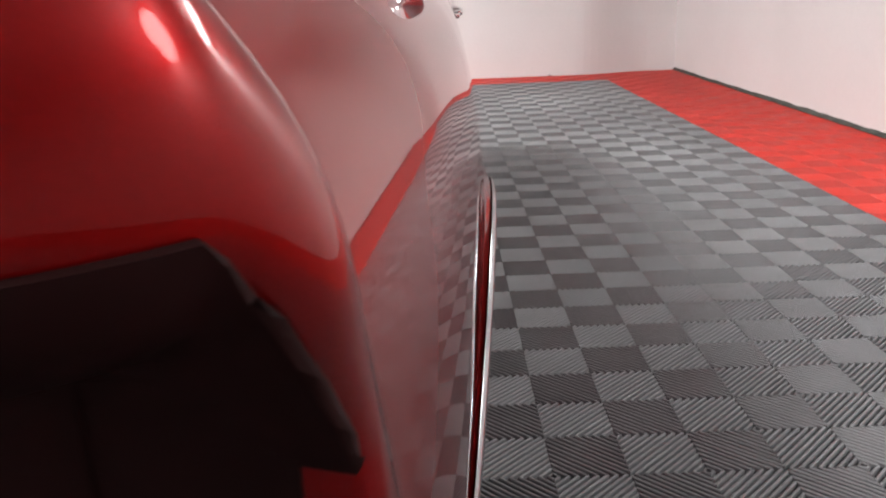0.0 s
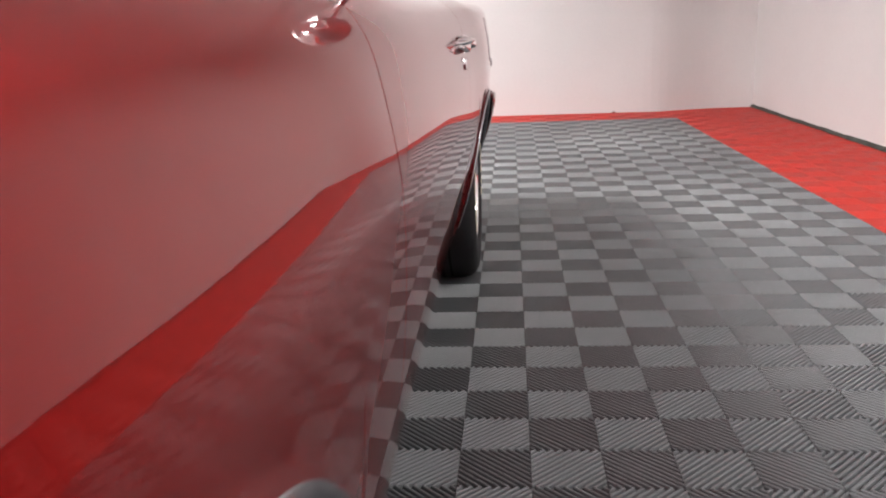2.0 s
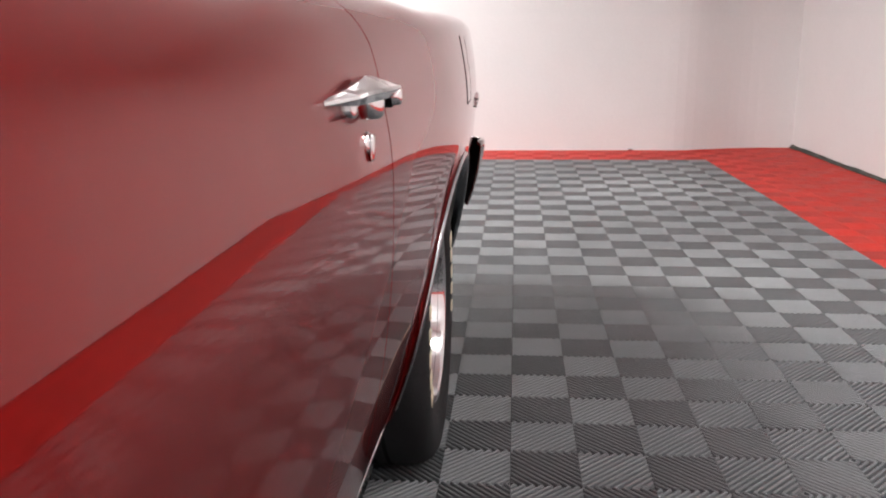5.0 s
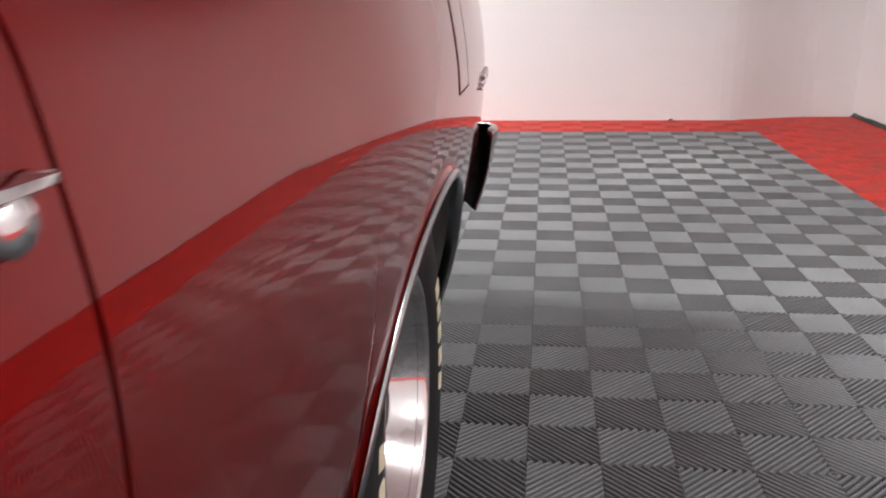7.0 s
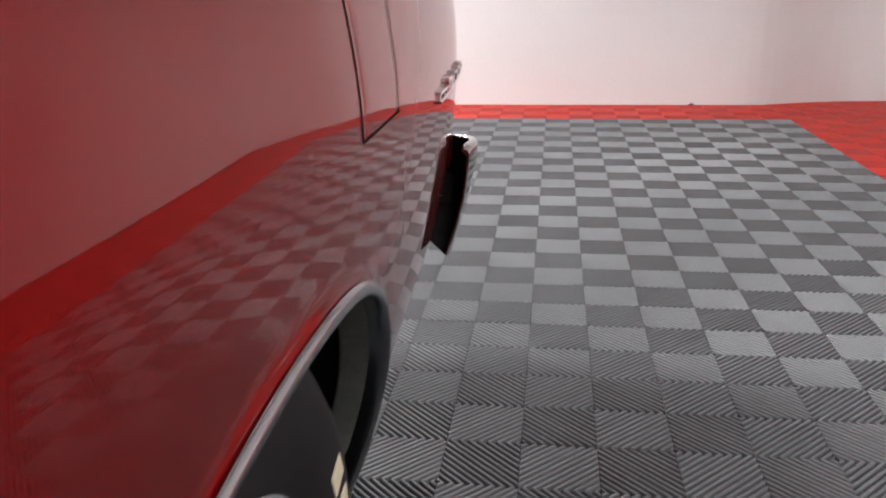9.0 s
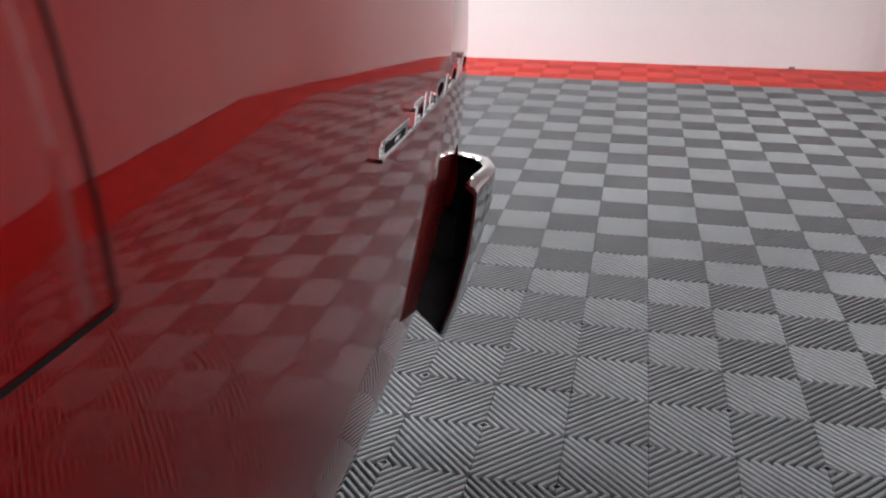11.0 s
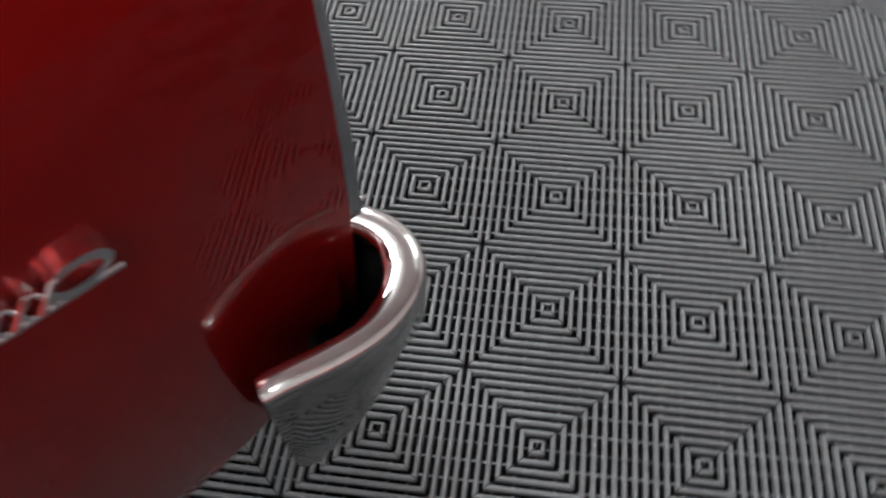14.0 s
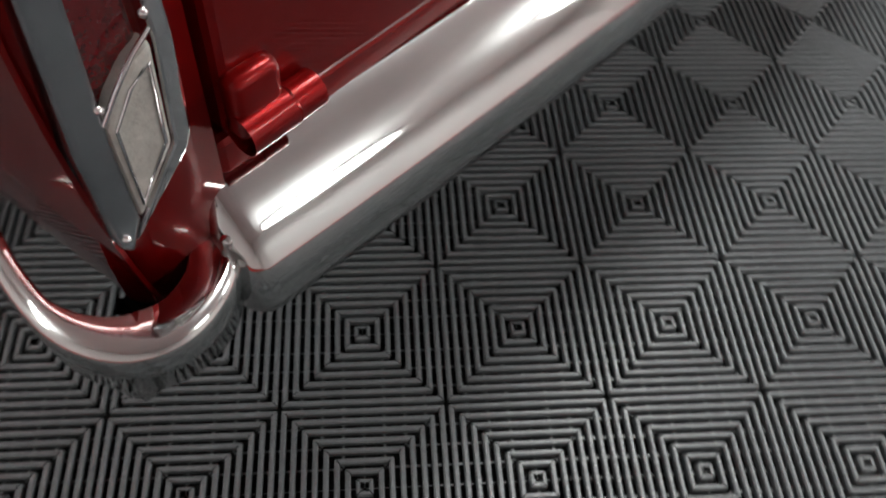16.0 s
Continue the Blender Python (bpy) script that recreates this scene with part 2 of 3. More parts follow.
def lay_tiles():
    grey = mesh_quads("floor_tile", TILE_V, TILE_Q, GREY_TILE)
    redm = mesh_quads("red_floor_tile", RED_V, RED_Q, RED_TILE)
    far = {False: [], True: []}
    for ox, oy, red, near in TILE_JOBS:
        if near:
            ob = put("red_floor_tile" if red else "floor_tile", redm if red else grey, floor)
            ob.location = (ox, oy, 0.0015 * (random.random() - 0.5))
        else:
            far[red].append((ox, oy, 0))
    for red, spots in far.items():
        tv, tq = (RED_V, RED_Q) if red else (TILE_V, TILE_Q)
        v = np.concatenate([tv + np.array(s, np.float32) for s in spots])
        q = np.concatenate([tq + i * len(tv) for i in range(len(spots))])
        me = mesh_quads("far_red_tiles" if red else "far_grey_tiles", v, q, RED_TILE if red else GREY_TILE)
        tagged(put(me.name, me, floor), "red ribbed plastic floor tiles" if red else "grey ribbed plastic floor tiles", kind="stuff")


# ---------------------------------------------------------------- room
def wall(name, plan, label, height=CEIL, paint=WALL):
    """A wall from a closed plan outline."""
    bm = bmesh.new()
    low = [bm.verts.new((x, y, -0.05)) for x, y in plan]
    top = [bm.verts.new((x, y, height)) for x, y in plan]
    n = len(plan)
    for i in range(n):
        bm.faces.new((low[i], low[(i + 1) % n], top[(i + 1) % n], top[i]))
    bm.faces.new(low[::-1])
    bm.faces.new(top)
    return tagged(new(name, bm_mesh(name, bm, paint)), label, "wall", kind="structure")


RIGHT_X, LEFT_X, FRONT_Y = 2.44, -4.58, -6.56
wall("wall_back", [(LEFT_X, BACK_Y), *[(1.3 + 1.14 * k / 14, BACK_Y + 0.19 * (0.5 - 0.5 * math.cos(math.pi * min(1, 1.3 * k / 14)))) for k in range(15)], (RIGHT_X, 7.1), (LEFT_X, 7.1)],
     "plain white painted wall with a shallow recess at its end")
wall("wall_right", [(RIGHT_X, FRONT_Y), (2.7, FRONT_Y), (2.7, 7.1), (RIGHT_X, 7.1)], "plain white painted long wall beside the red tiles")
wall("wall_left", [(LEFT_X - 0.25, FRONT_Y), (LEFT_X, FRONT_Y), (LEFT_X, 7.1), (LEFT_X - 0.25, 7.1)], "plain white painted wall on the far side of the car")
# out of view; white so that it throws light back on the ribs
wall("wall_front", [(LEFT_X - 0.25, FRONT_Y - 0.25), (2.7, FRONT_Y - 0.25), (2.7, FRONT_Y), (LEFT_X - 0.25, FRONT_Y)], "unseen white wall facing the car's nose, added to close the room")
tagged(new("ceiling", bm_mesh("ceiling", box_bm(LEFT_X - 0.25, FRONT_Y - 0.25, CEIL, 2.7, 7.1, CEIL + 0.2), CEILING)),
       "plain white garage ceiling", "ceiling", kind="structure")


def base_gap():
    """The dark, dirty strip where the tiles stop short of the wall."""
    bm = bmesh.new()
    rng = random.Random(5)
    n = 120
    prev = None
    for i in range(n + 1):
        y = -6.4 + i * (6.72 + 6.4) / n
        h = 0.020 + 0.012 * rng.random()
        w = 0.018 + 0.010 * rng.random()
        cur = [bm.verts.new(p) for p in ((RIGHT_X - w, y, 0.0), (RIGHT_X - w, y, 0.006), (RIGHT_X - 0.004, y, h), (RIGHT_X - 0.001, y, h))]
        if prev:
            for a in range(3):
                bm.faces.new((prev[a], prev[a + 1], cur[a + 1], cur[a]))
        prev = cur
    tagged(new("baseboard", bm_mesh("baseboard", bm, DIRT)), "dark dirty strip along the foot of the white wall", "baseboard", kind="structure")


base_gap()


def ceiling_lamp(lx, ly):
    """An oval fitting on two rods, out of view; it shines down and, through its open top, brightens the ceiling."""
    e = new("ceiling_lamp")
    e.location = (lx, ly, CEIL)
    tagged(e, "unseen oval white hanging lamp with a glowing diffuser on two rods", "ceiling light", "ceiling lights")
    wide = Matrix.Diagonal((2.2, 1.1, 1.0, 1.0))
    low = Matrix.Translation((0, 0, -HANG)) @ wide
    put("housing", lathe("housing", [(0.285, 0.0), (0.30, 0.0), (0.30, 0.06), (0.285, 0.07), (0.27, 0.066)], HOUSING, 40), e, "", low @ pose(0, 0, 0, 0, 90, 0))
    put("diffuser", lathe("diffuser", [(0.27, 0.066), (0.2, 0.074), (0.0, 0.078)], GLOW, 40), e, "", low @ pose(0, 0, 0, 0, 90, 0))
    for x in (-0.45, 0.45):
        put("rod", tube("rod", [(x, 0, 0), (x, 0, -HANG - 0.03)], 0.006, HOUSING, 8), e)
    return e


clip = tagged(put("cable_clip", bm_mesh("cable_clip", box_bm(0.99, BACK_Y - 0.022, 0.0, 1.025, BACK_Y, 0.014, 0.004), STEEL)),
              "small grey clip at the foot of the white wall", "cable clip")
for lx, ly, power in LAMPS:
    ceiling_lamp(lx, ly)

# ---------------------------------------------------------------- the car
CX = -1.06                      # the car's middle
FRONT_AXLE, REAR_AXLE = -1.98, 0.94
ARCH_Z = 0.335
ARCH = {-1.95: (0.415, 0.375), 0.99: (0.42, 0.332)}   # half length, height of the wheel openings
SILL = 0.235
DOOR_FRONT, DOOR_REAR = -1.28, 0.11
REAR_END = 2.247
SIDE_Y = [-2.75, -2.6, -2.45, -2.3, -2.1, -1.9, -1.6, -1.2, -0.5, 0.3, 0.9, 1.4, 1.9, 2.1, 2.25]
SIDE_X = [-0.222, -0.203, -0.189, -0.178, -0.164, -0.152, -0.144, -0.143, -0.145, -0.137, -0.118, -0.117, -0.128, -0.139, -0.156]
TILT_Y = [-2.7, -2.55, -2.4, -2.1, -1.8, -1.05, -0.3, 0.75, 1.5, 2.25]
TILT_MID = [0.765, 0.760, 0.755, 0.726, 0.705, 0.718, 0.738, 0.773, 0.774, 0.774]


def arch_low(y):
    z = SILL + 0.07 * max(0.0, (y - 1.55) / 0.7) + 0.9 * max(0.0, y - 2.06)
    if y > 1.2:
        z = max(z, 0.30)
    for yc, (a, b) in ARCH.items():
        u = (y - yc) / a
        if abs(u) < 1:
            z = max(z, ARCH_Z + b * (1 - abs(u) ** 2.2) ** (1 / 2.2)) if abs(u) < 0.9999 else max(z, ARCH_Z)
    return z


def flare(y, z):
    out = 0.0
    for yc, (a, b) in ARCH.items():
        d = (math.hypot((y - yc) / a, max(z - ARCH_Z, 0) / b) - 1) * 0.36
        if z > ARCH_Z - 0.12:
            out = max(out, 0.008 * math.exp(-(d / 0.015) ** 2))
    return out


UPPER = 1.15
BEND = 0.06


def inset(y, z):
    mid = curve(TILT_Y, TILT_MID, y)
    d = z - mid
    up = curve([0.9, 1.6], [UPPER, 0.75], y)
    if d > BEND:
        e = d - BEND
        return up * BEND * BEND + 2 * up * BEND * e + 0.5 * e * e
    return (up if d > 0 else curve([1.0, 1.8], [0.36, 0.41], y)) * d * d


def side_x(y, z):
    return curve(SIDE_Y, SIDE_X, y) - inset(y, z) + flare(y, z)


def shoulder(y):
    return curve([-2.5, -1.0, 0.0, 0.6, 2.25], [0.852, 0.868, 0.886, 0.92, 0.95], y)


def shoulder_r(y):
    return curve([-1.0, 0.0, 0.8], [0.13, 0.11, 0.06], y)


def column(y, low, n_low=18, n_top=12, in_to=0.34):
    """The outline of the left side at y from its lower edge over the shoulder."""
    pts = []
    top, rad = shoulder(y), shoulder_r(y)
    firm = max(0.735, low + 0.004)
    n_arch = n_low // 2
    for i in range(n_low + 1):
        z = low + (firm - low) * i / n_arch if i < n_arch else firm + (top - firm) * (i - n_arch) / (n_low - n_arch)
        pts.append((side_x(y, z), y, z))
    t0 = math.atan((side_x(y, top - 0.002) - side_x(y, top)) / 0.002)
    x0 = side_x(y, top)
    for i in range(1, n_top + 1):
        t = t0 + (radians(84) - t0) * i / n_top
        pts.append((x0 - rad * (math.cos(t0) - math.cos(t)), y, top + rad * (math.sin(t) - math.sin(t0))))
    px, _, pz = pts[-1]
    pts.append((px - 0.5 * (in_to - 0.1), y, pz + 0.010))
    pts.append((px - (in_to - 0.1), y, pz + 0.014))
    return pts


def stations(y0, y1, step=0.05):
    ys = set(np.linspace(y0, y1, max(2, int((y1 - y0) / step) + 1)).tolist())
    if y0 < -2.5:
        ys |= {y0 + 0.004 * 1.6 ** k for k in range(5)}
    for yc, (a, b) in ARCH.items():
        for k in range(0, 41):
            y = yc - a * math.cos(math.pi * k / 40)
            if y0 < y < y1:
                ys.add(y)
        for e in (-1, 1):
            for k in (0.0006, 0.02, 0.04, 0.07):
                y = yc + e * (a + k)
                if y0 < y < y1:
                    ys.add(y)
    return sorted(ys)


NOSE_Y = -2.63
BROW_Z, BROW_R = 0.885, 0.060    # the foremost line of the brow and its rounding
RECESS = 0.055                   # how far the lower nose lies behind the brow


def front_inset(z, brow, deep, rest):
    """How far the front face lies behind the brow line; deep: the share of the recess; rest: the way on over the top."""
    d = z - brow
    if d > 0:
        u = min(d, 0.7 * BROW_R)
        e = min(d - u, 0.045)
        return BROW_R - math.sqrt(BROW_R ** 2 - u * u) + e + 6 * e * e + rest
    e = min(-d / 0.03, 1.0)
    return RECESS * deep * (1 - math.sqrt(1 - e * e))


def nose_columns():
    """The rounded front corner of the fender, on to the middle of the nose; returns the columns and each one's brow height."""
    base = column(NOSE_Y, SILL + 0.06, n_low=40, n_top=20)
    x_c = curve(SIDE_Y, SIDE_X, NOSE_Y)
    rx, ry = 0.10, 0.085
    cols, brows = [], []
    for k in range(32, 0, -1):
        a = radians(90) * k / 32
        nx, ny = math.cos(a), -math.sin(a)
        turn = min(1.0, math.sin(a) / 0.38)
        mix = turn * turn * (3 - 2 * turn)
        deep = lerp([0, 0.2, 0.5], [0.0, 0.0, 1.0], math.sin(a))
        brow = lerp([0, 0.15, 0.6], [0.846, 0.850, BROW_Z], math.sin(a))
        lip = [x for x, y, z in base if z < brow + 0.087][-1]
        col = []
        for x, y, z in base:
            d = (1 - mix) * (x_c - x) + mix * front_inset(z, brow, deep, max(0.0, lip - x))
            col.append((x_c - rx * (1 - nx) - d * nx, NOSE_Y - ry * math.sin(a) - d * ny, z))
        cols.append(col)
        brows.append(brow)
    first = cols[0]
    mid = [[(x + (CX - x) * f, y - 0.03 * f, z) for x, y, z in first] for f in np.linspace(1, 0, 14)[:-1]]
    return mid + cols, [brows[0]] * 13 + brows


def sheet_metal(name, cols, mat, thick, inward):
    """A closed sheet of even thickness with a crisp rim; inward: which side of the grid the back lies on."""
    p = np.array(cols, float)
    n, k, _ = p.shape
    du, dv = np.gradient(p, axis=0), np.gradient(p, axis=1)
    nrm = np.cross(du, dv)
    nrm /= np.maximum(np.linalg.norm(nrm, axis=2, keepdims=True), 1e-9)
    verts = np.concatenate([p.reshape(-1, 3), (p + nrm * thick * inward).reshape(-1, 3)])
    faces = []
    for i in range(n - 1):
        for j in range(k - 1):
            q = (i * k + j, i * k + j + 1, (i + 1) * k + j + 1, (i + 1) * k + j)
            faces += [q, tuple(v + n * k for v in q[::-1])]
    rim = [i * k for i in range(n)] + [(n - 1) * k + j for j in range(1, k)] + [i * k + k - 1 for i in range(n - 2, -1, -1)] + [j for j in range(k - 2, 0, -1)]
    sheet = len(faces)
    faces += [(u, w, w + n * k, u + n * k) for u, w in zip(rim, rim[1:] + rim[:1])]
    me = bpy.data.meshes.new(name)
    me.from_pydata(verts.tolist(), [], faces)
    me.materials.append(mat)
    me.polygons.foreach_set("use_smooth", [i < sheet for i in range(len(faces))])
    edge = {frozenset(e) for e in zip(rim, rim[1:] + rim[:1])} | {frozenset((u + n * k, w + n * k)) for u, w in zip(rim, rim[1:] + rim[:1])}
    sharp = me.attributes.new("sharp_edge", "BOOLEAN", "EDGE")
    sharp.data.foreach_set("value", [frozenset(e.vertices) in edge for e in me.edges])
    me.update()
    return me


def panel(name, cols, mat, parent, label="", thick=0.003, mirror=True):
    ob = put(name, sheet_metal(name, cols, mat, thick, 1.0), parent, label)
    if mirror:
        rows = [[(2 * CX - x, y, z) for x, y, z in c] for c in cols][::-1]
        put(name, sheet_metal(name, rows, mat, thick, 1.0), parent, label)
    return ob


def side_cols(y0, y1, n_low=22):
    return [column(y, arch_low(y), n_low) for y in stations(y0, y1)]


car = tagged(new("pickup_car"), "glossy red classic coupe pickup with chrome trim on ribbed tiles", "car")
car.location = (0, 0, 0)


def build_body():
    nose, brows = nose_columns()
    panel("front_fender", nose + [column(y, arch_low(y), 40, 20) for y in stations(NOSE_Y, DOOR_FRONT - 0.0022)], PAINT, car)
    # the shade under the brow, as a near-black shell just outside the painted sheet
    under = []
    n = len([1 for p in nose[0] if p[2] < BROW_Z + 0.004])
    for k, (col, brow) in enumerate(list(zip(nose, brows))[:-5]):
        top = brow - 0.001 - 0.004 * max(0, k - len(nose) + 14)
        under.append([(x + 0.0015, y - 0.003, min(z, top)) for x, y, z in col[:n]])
    panel("grille_panel", under, BROW_SHADE, car, "near-black panel standing for the shade under the fender brow", 0.002)
    door = panel("door", side_cols(DOOR_FRONT + 0.0022, DOOR_REAR - 0.0022), PAINT, car)
    quarter = panel("rear_quarter", side_cols(DOOR_REAR + 0.0022, REAR_END), PAINT, car)
    # a dark inner shell that closes the gaps between the panels
    cols = [[(x - 0.03, y, z - 0.008) for x, y, z in column(y, max(arch_low(y) + 0.004, SILL), in_to=0.5)] for y in stations(-2.30, REAR_END - 0.02, 0.08)]
    panel("inner_shell", cols, DARK, car)
    # hood, cab and bed
    def deck(name, y0, y1, z0, crown, mat):
        rows = []
        for y in np.linspace(y0, y1, 16):
            px, _, pz = column(y, 0.7)[-1]
            rows.append([(px + (2 * CX - 2 * px) * f, y, pz + z0 + crown * math.sin(math.pi * f)) for f in np.linspace(0, 1, 17)])
        return panel(name, rows[::-1], mat, car, mirror=False)
    deck("hood", -2.62, -0.95, 0.003, 0.05, PAINT)
    deck("cab_floor", -0.95, 0.9, -0.03, 0.0, DARK)
    deck("bed_cover", 0.9, REAR_END - 0.03, -0.05, 0.0, DARK)
    roof_z = 1.34
    cab = bmesh.new()
    lower = [cab.verts.new(p) for p in ((CX + 0.70, -0.95, 1.00), (CX + 0.72, 0.95, 1.00), (CX - 0.72, 0.95, 1.00), (CX - 0.70, -0.95, 1.00))]
    upper = [cab.verts.new(p) for p in ((CX + 0.56, -0.35, roof_z), (CX + 0.57, 0.62, roof_z), (CX - 0.57, 0.62, roof_z), (CX - 0.56, -0.35, roof_z))]
    for i in range(4):
        cab.faces.new((lower[i], lower[(i + 1) % 4], upper[(i + 1) % 4], upper[i]))
    put("window_glass", bm_mesh("window_glass", cab, WINDOW), car)
    box("roof", (CX - 0.60, -0.42, roof_z), (CX + 0.60, 0.70, roof_z + 0.05), PAINT, car, 0.02, smooth=True)
    # chassis underneath, so that the car blocks light like one
    box("underbody", (CX - 0.70, -2.2, 0.20), (CX + 0.70, 2.05, 0.46), DARK, car, 0.04)
    box("rocker_flange", (CX + 0.70, -1.36, 0.20), (CX + 0.77, 0.60, 0.245), DARK, car, 0.006)


build_body()


def build_arches():
    """Bright lip mouldings and dark liners of the wheel openings."""
    for yc, (a, b) in ARCH.items():
        for sgn in (1, -1):
            pts = []
            for k in range(0, 65):
                y = yc - a * math.cos(math.pi * k / 64)
                z = arch_low(y) if 0 < k < 64 else ARCH_Z
                x = side_x(y, z) + 0.002
                pts.append((x, y, z - 0.003))
            for end in (0, -1):
                x, y, z = pts[end]
                tail = [(side_x(y, zz) + 0.002, y, zz) for zz in np.linspace(z - 0.01, SILL + 0.02, 5)]
                pts = tail[::-1] + pts if end == 0 else pts + tail
            if sgn < 0:
                pts = [(2 * CX - x, y, z) for x, y, z in pts]
            rows = []
            # lip section: a flat outer band with a rolled edge
            for i, p in enumerate(pts):
                p0, p1 = Vector(pts[max(i - 1, 0)]), Vector(pts[min(i + 1, len(pts) - 1)])
                t = (p1 - p0).normalized()
                nrm = Vector((sgn, 0, 0))
                w = t.cross(nrm).normalized()
                if w.dot(Vector((0, yc, ARCH_Z)) - Vector((0, p[1], p[2]))) < 0:
                    w = -w
                q = Vector(p)
                sec = [(-0.010, 0.001), (-0.009, 0.003), (-0.004, 0.005), (0.000, 0.0055), (0.003, 0.004), (0.004, 0.000), (0.004, -0.010), (0.001, -0.024)]
                rows.append([q + w * u + nrm * v for u, v in sec])
            put("arch_moulding", grid_mesh("arch_moulding", rows, STEEL), car, "bright metal lip round the wheel opening")
            lip, well = [], []
            for p in pts:
                x, y, z = p
                q = Vector((x, y, z))
                c = Vector((x, yc, ARCH_Z))
                d = (q - c)
                lip.append([q + Vector((-sgn * s, 0, 0)) + d * g for s, g in ((0.004, 0.0), (0.020, -0.004), (0.052, -0.012), (0.056, -0.010), (0.057, 0.002))])
                well.append([q + Vector((-sgn * s, 0, 0)) + d * g for s, g in ((0.057, 0.002), (0.064, 0.03), (0.12, 0.06), (0.36, 0.06), (0.40, -0.55))])
            put("wheel_well_lip", grid_mesh("wheel_well_lip", lip, LINER), car, "olive grey undercoated inner lip of the wheel opening")
            put("wheel_well", grid_mesh("wheel_well", well, DARK), car, "near-black wheel well")


build_arches()


def build_sill_trim():
    """A thin bright moulding along the lower edge of the body between the wheels."""
    for sgn in (1, -1):
        pts = []
        for y in np.linspace(-1.50, 0.54, 30):
            x = side_x(y, SILL) + 0.001
            pts.append((x if sgn > 0 else 2 * CX - x, y, SILL - 0.001))
        put("sill_trim", tube("sill_trim", pts, 0.0045, CHROME, 8), car, "thin bright sill moulding")


build_sill_trim()
for bx, by, bz in ((-0.178, -1.602, 0.568), (-0.216, -1.531, 0.425)):
    put("liner_bolt", lathe("liner_bolt", [(0.008, 0.0), (0.0075, 0.003), (0.004, 0.006), (0.0, 0.0065)], STEEL, 16), car, "small bright bolt in the wheel well", pose(bx, by - 0.004, bz, 0, 0, -90))


def build_wheel(y, sgn, lettered):
    """Axle along x; the outer face looks towards sgn."""
    w = new("wheel")
    w.parent = car
    R, rim_r, hub_z = 0.344, 0.205, 0.331
    prof = [(rim_r - 0.012, 0.085), (rim_r, 0.092), (rim_r + 0.012, 0.099), (0.240, 0.108), (0.256, 0.1125), (0.292, 0.1135), (0.310, 0.110), (0.328, 0.098),
            (0.339, 0.078), (R, 0.050), (R, -0.070), (0.338, -0.095), (0.306, -0.125), (0.25, -0.130), (rim_r, -0.09)]
    tyre = lathe("tyre", prof, RUBBER, 96)
    for v in tyre.vertices:           # the loaded tyre stands flat on the floor
        v.co.z = max(v.co.z, -hub_z + 0.001)
    put("tyre", tyre, w, "black rubber tyre with cream raised markings")
    for mid in (-0.042, -0.012, 0.018):
        groove = lathe("tread_groove", [(R + 0.0004, mid + 0.004), (R + 0.0006, mid), (R + 0.0004, mid - 0.004)], DARK, 96)
        for v in groove.vertices:
            v.co.z = max(v.co.z, -hub_z + 0.0006)
        put("tread_groove", groove, w)
    rim = [(rim_r + 0.006, 0.098), (rim_r + 0.004, 0.104), (rim_r - 0.004, 0.104), (rim_r - 0.010, 0.096), (rim_r - 0.013, 0.070),
           (rim_r - 0.024, 0.055), (rim_r - 0.030, 0.030), (rim_r - 0.040, 0.016), (0.150, 0.020)]
    put("rim", lathe("rim", rim, CHROME, 72), w, "polished chrome wheel rim")
    put("rim_well", lathe("rim_well", [(0.185, 0.03), (0.181, 0.0), (0.176, -0.004), (0.172, -0.04), (0.166, -0.044), (0.16, -0.08), (0.02, -0.085)], STEEL, 48), w)
    # five broad spokes
    for k in range(5):
        bm = bmesh.new()

        def ring_pts(s):
            return [bm.verts.new((s + bow, c, r)) for r, c, bow in ((0.040, -0.030, 0.012), (0.10, -0.026, 0.016), (0.160, -0.048, 0.0), (0.160, 0.048, 0.0), (0.10, 0.026, 0.016), (0.040, 0.030, 0.012))]
        a, b = ring_pts(0.030), ring_pts(-0.002)
        bm.faces.new(a)
        bm.faces.new(b[::-1])
        for i in range(6):
            bm.faces.new((a[i], b[i], b[(i + 1) % 6], a[(i + 1) % 6]))
        bmesh.ops.bevel(bm, geom=bm.edges[:], offset=0.004, segments=2, affect="EDGES")
        me = bm_mesh("spoke", bm, CHROME, True)
        put("spoke", me, w).rotation_euler = (2 * math.pi * k / 5 + 0.3, 0, 0)
    put("hub_cap", lathe("hub_cap", [(0.046, 0.02), (0.045, 0.058), (0.038, 0.066), (0.02, 0.070), (0.0, 0.071)], CHROME, 32), w)
    for k in range(5):
        a = 2 * math.pi * (k + 0.5) / 5 + 0.3
        put("lug_nut", lathe("lug_nut", [(0.010, 0.0), (0.010, 0.03), (0.006, 0.036), (0.0, 0.037)], CHROME, 8), w).location = (0.02, 0.062 * math.cos(a), 0.062 * math.sin(a))
    if lettered:
        for start in (-1.19, -1.19 + math.pi):
            for k in range(5):
                a = start - k * 0.165
                bm = box_bm(-0.001, -0.0145, -0.0165, 0.0015, 0.0145, 0.0165, 0.0006, 1)
                for v in bm.verts:
                    v.co = Vector((v.co.x + 0.1133, v.co.y, v.co.z + 0.274))
                put("marking", bm_mesh("marking", bm, CREAM), w).rotation_euler = (a, 0, 0)
    if sgn < 0:
        w.rotation_euler = (0, 0, math.pi)
    side = side_x(y, 0.66)
    w.location = ((side - 0.155) if sgn > 0 else 2 * CX - side + 0.155, y, hub_z)
    return w


for yc in (FRONT_AXLE, REAR_AXLE):
    build_wheel(yc, 1, yc > 0)
    build_wheel(yc, -1, yc > 0)


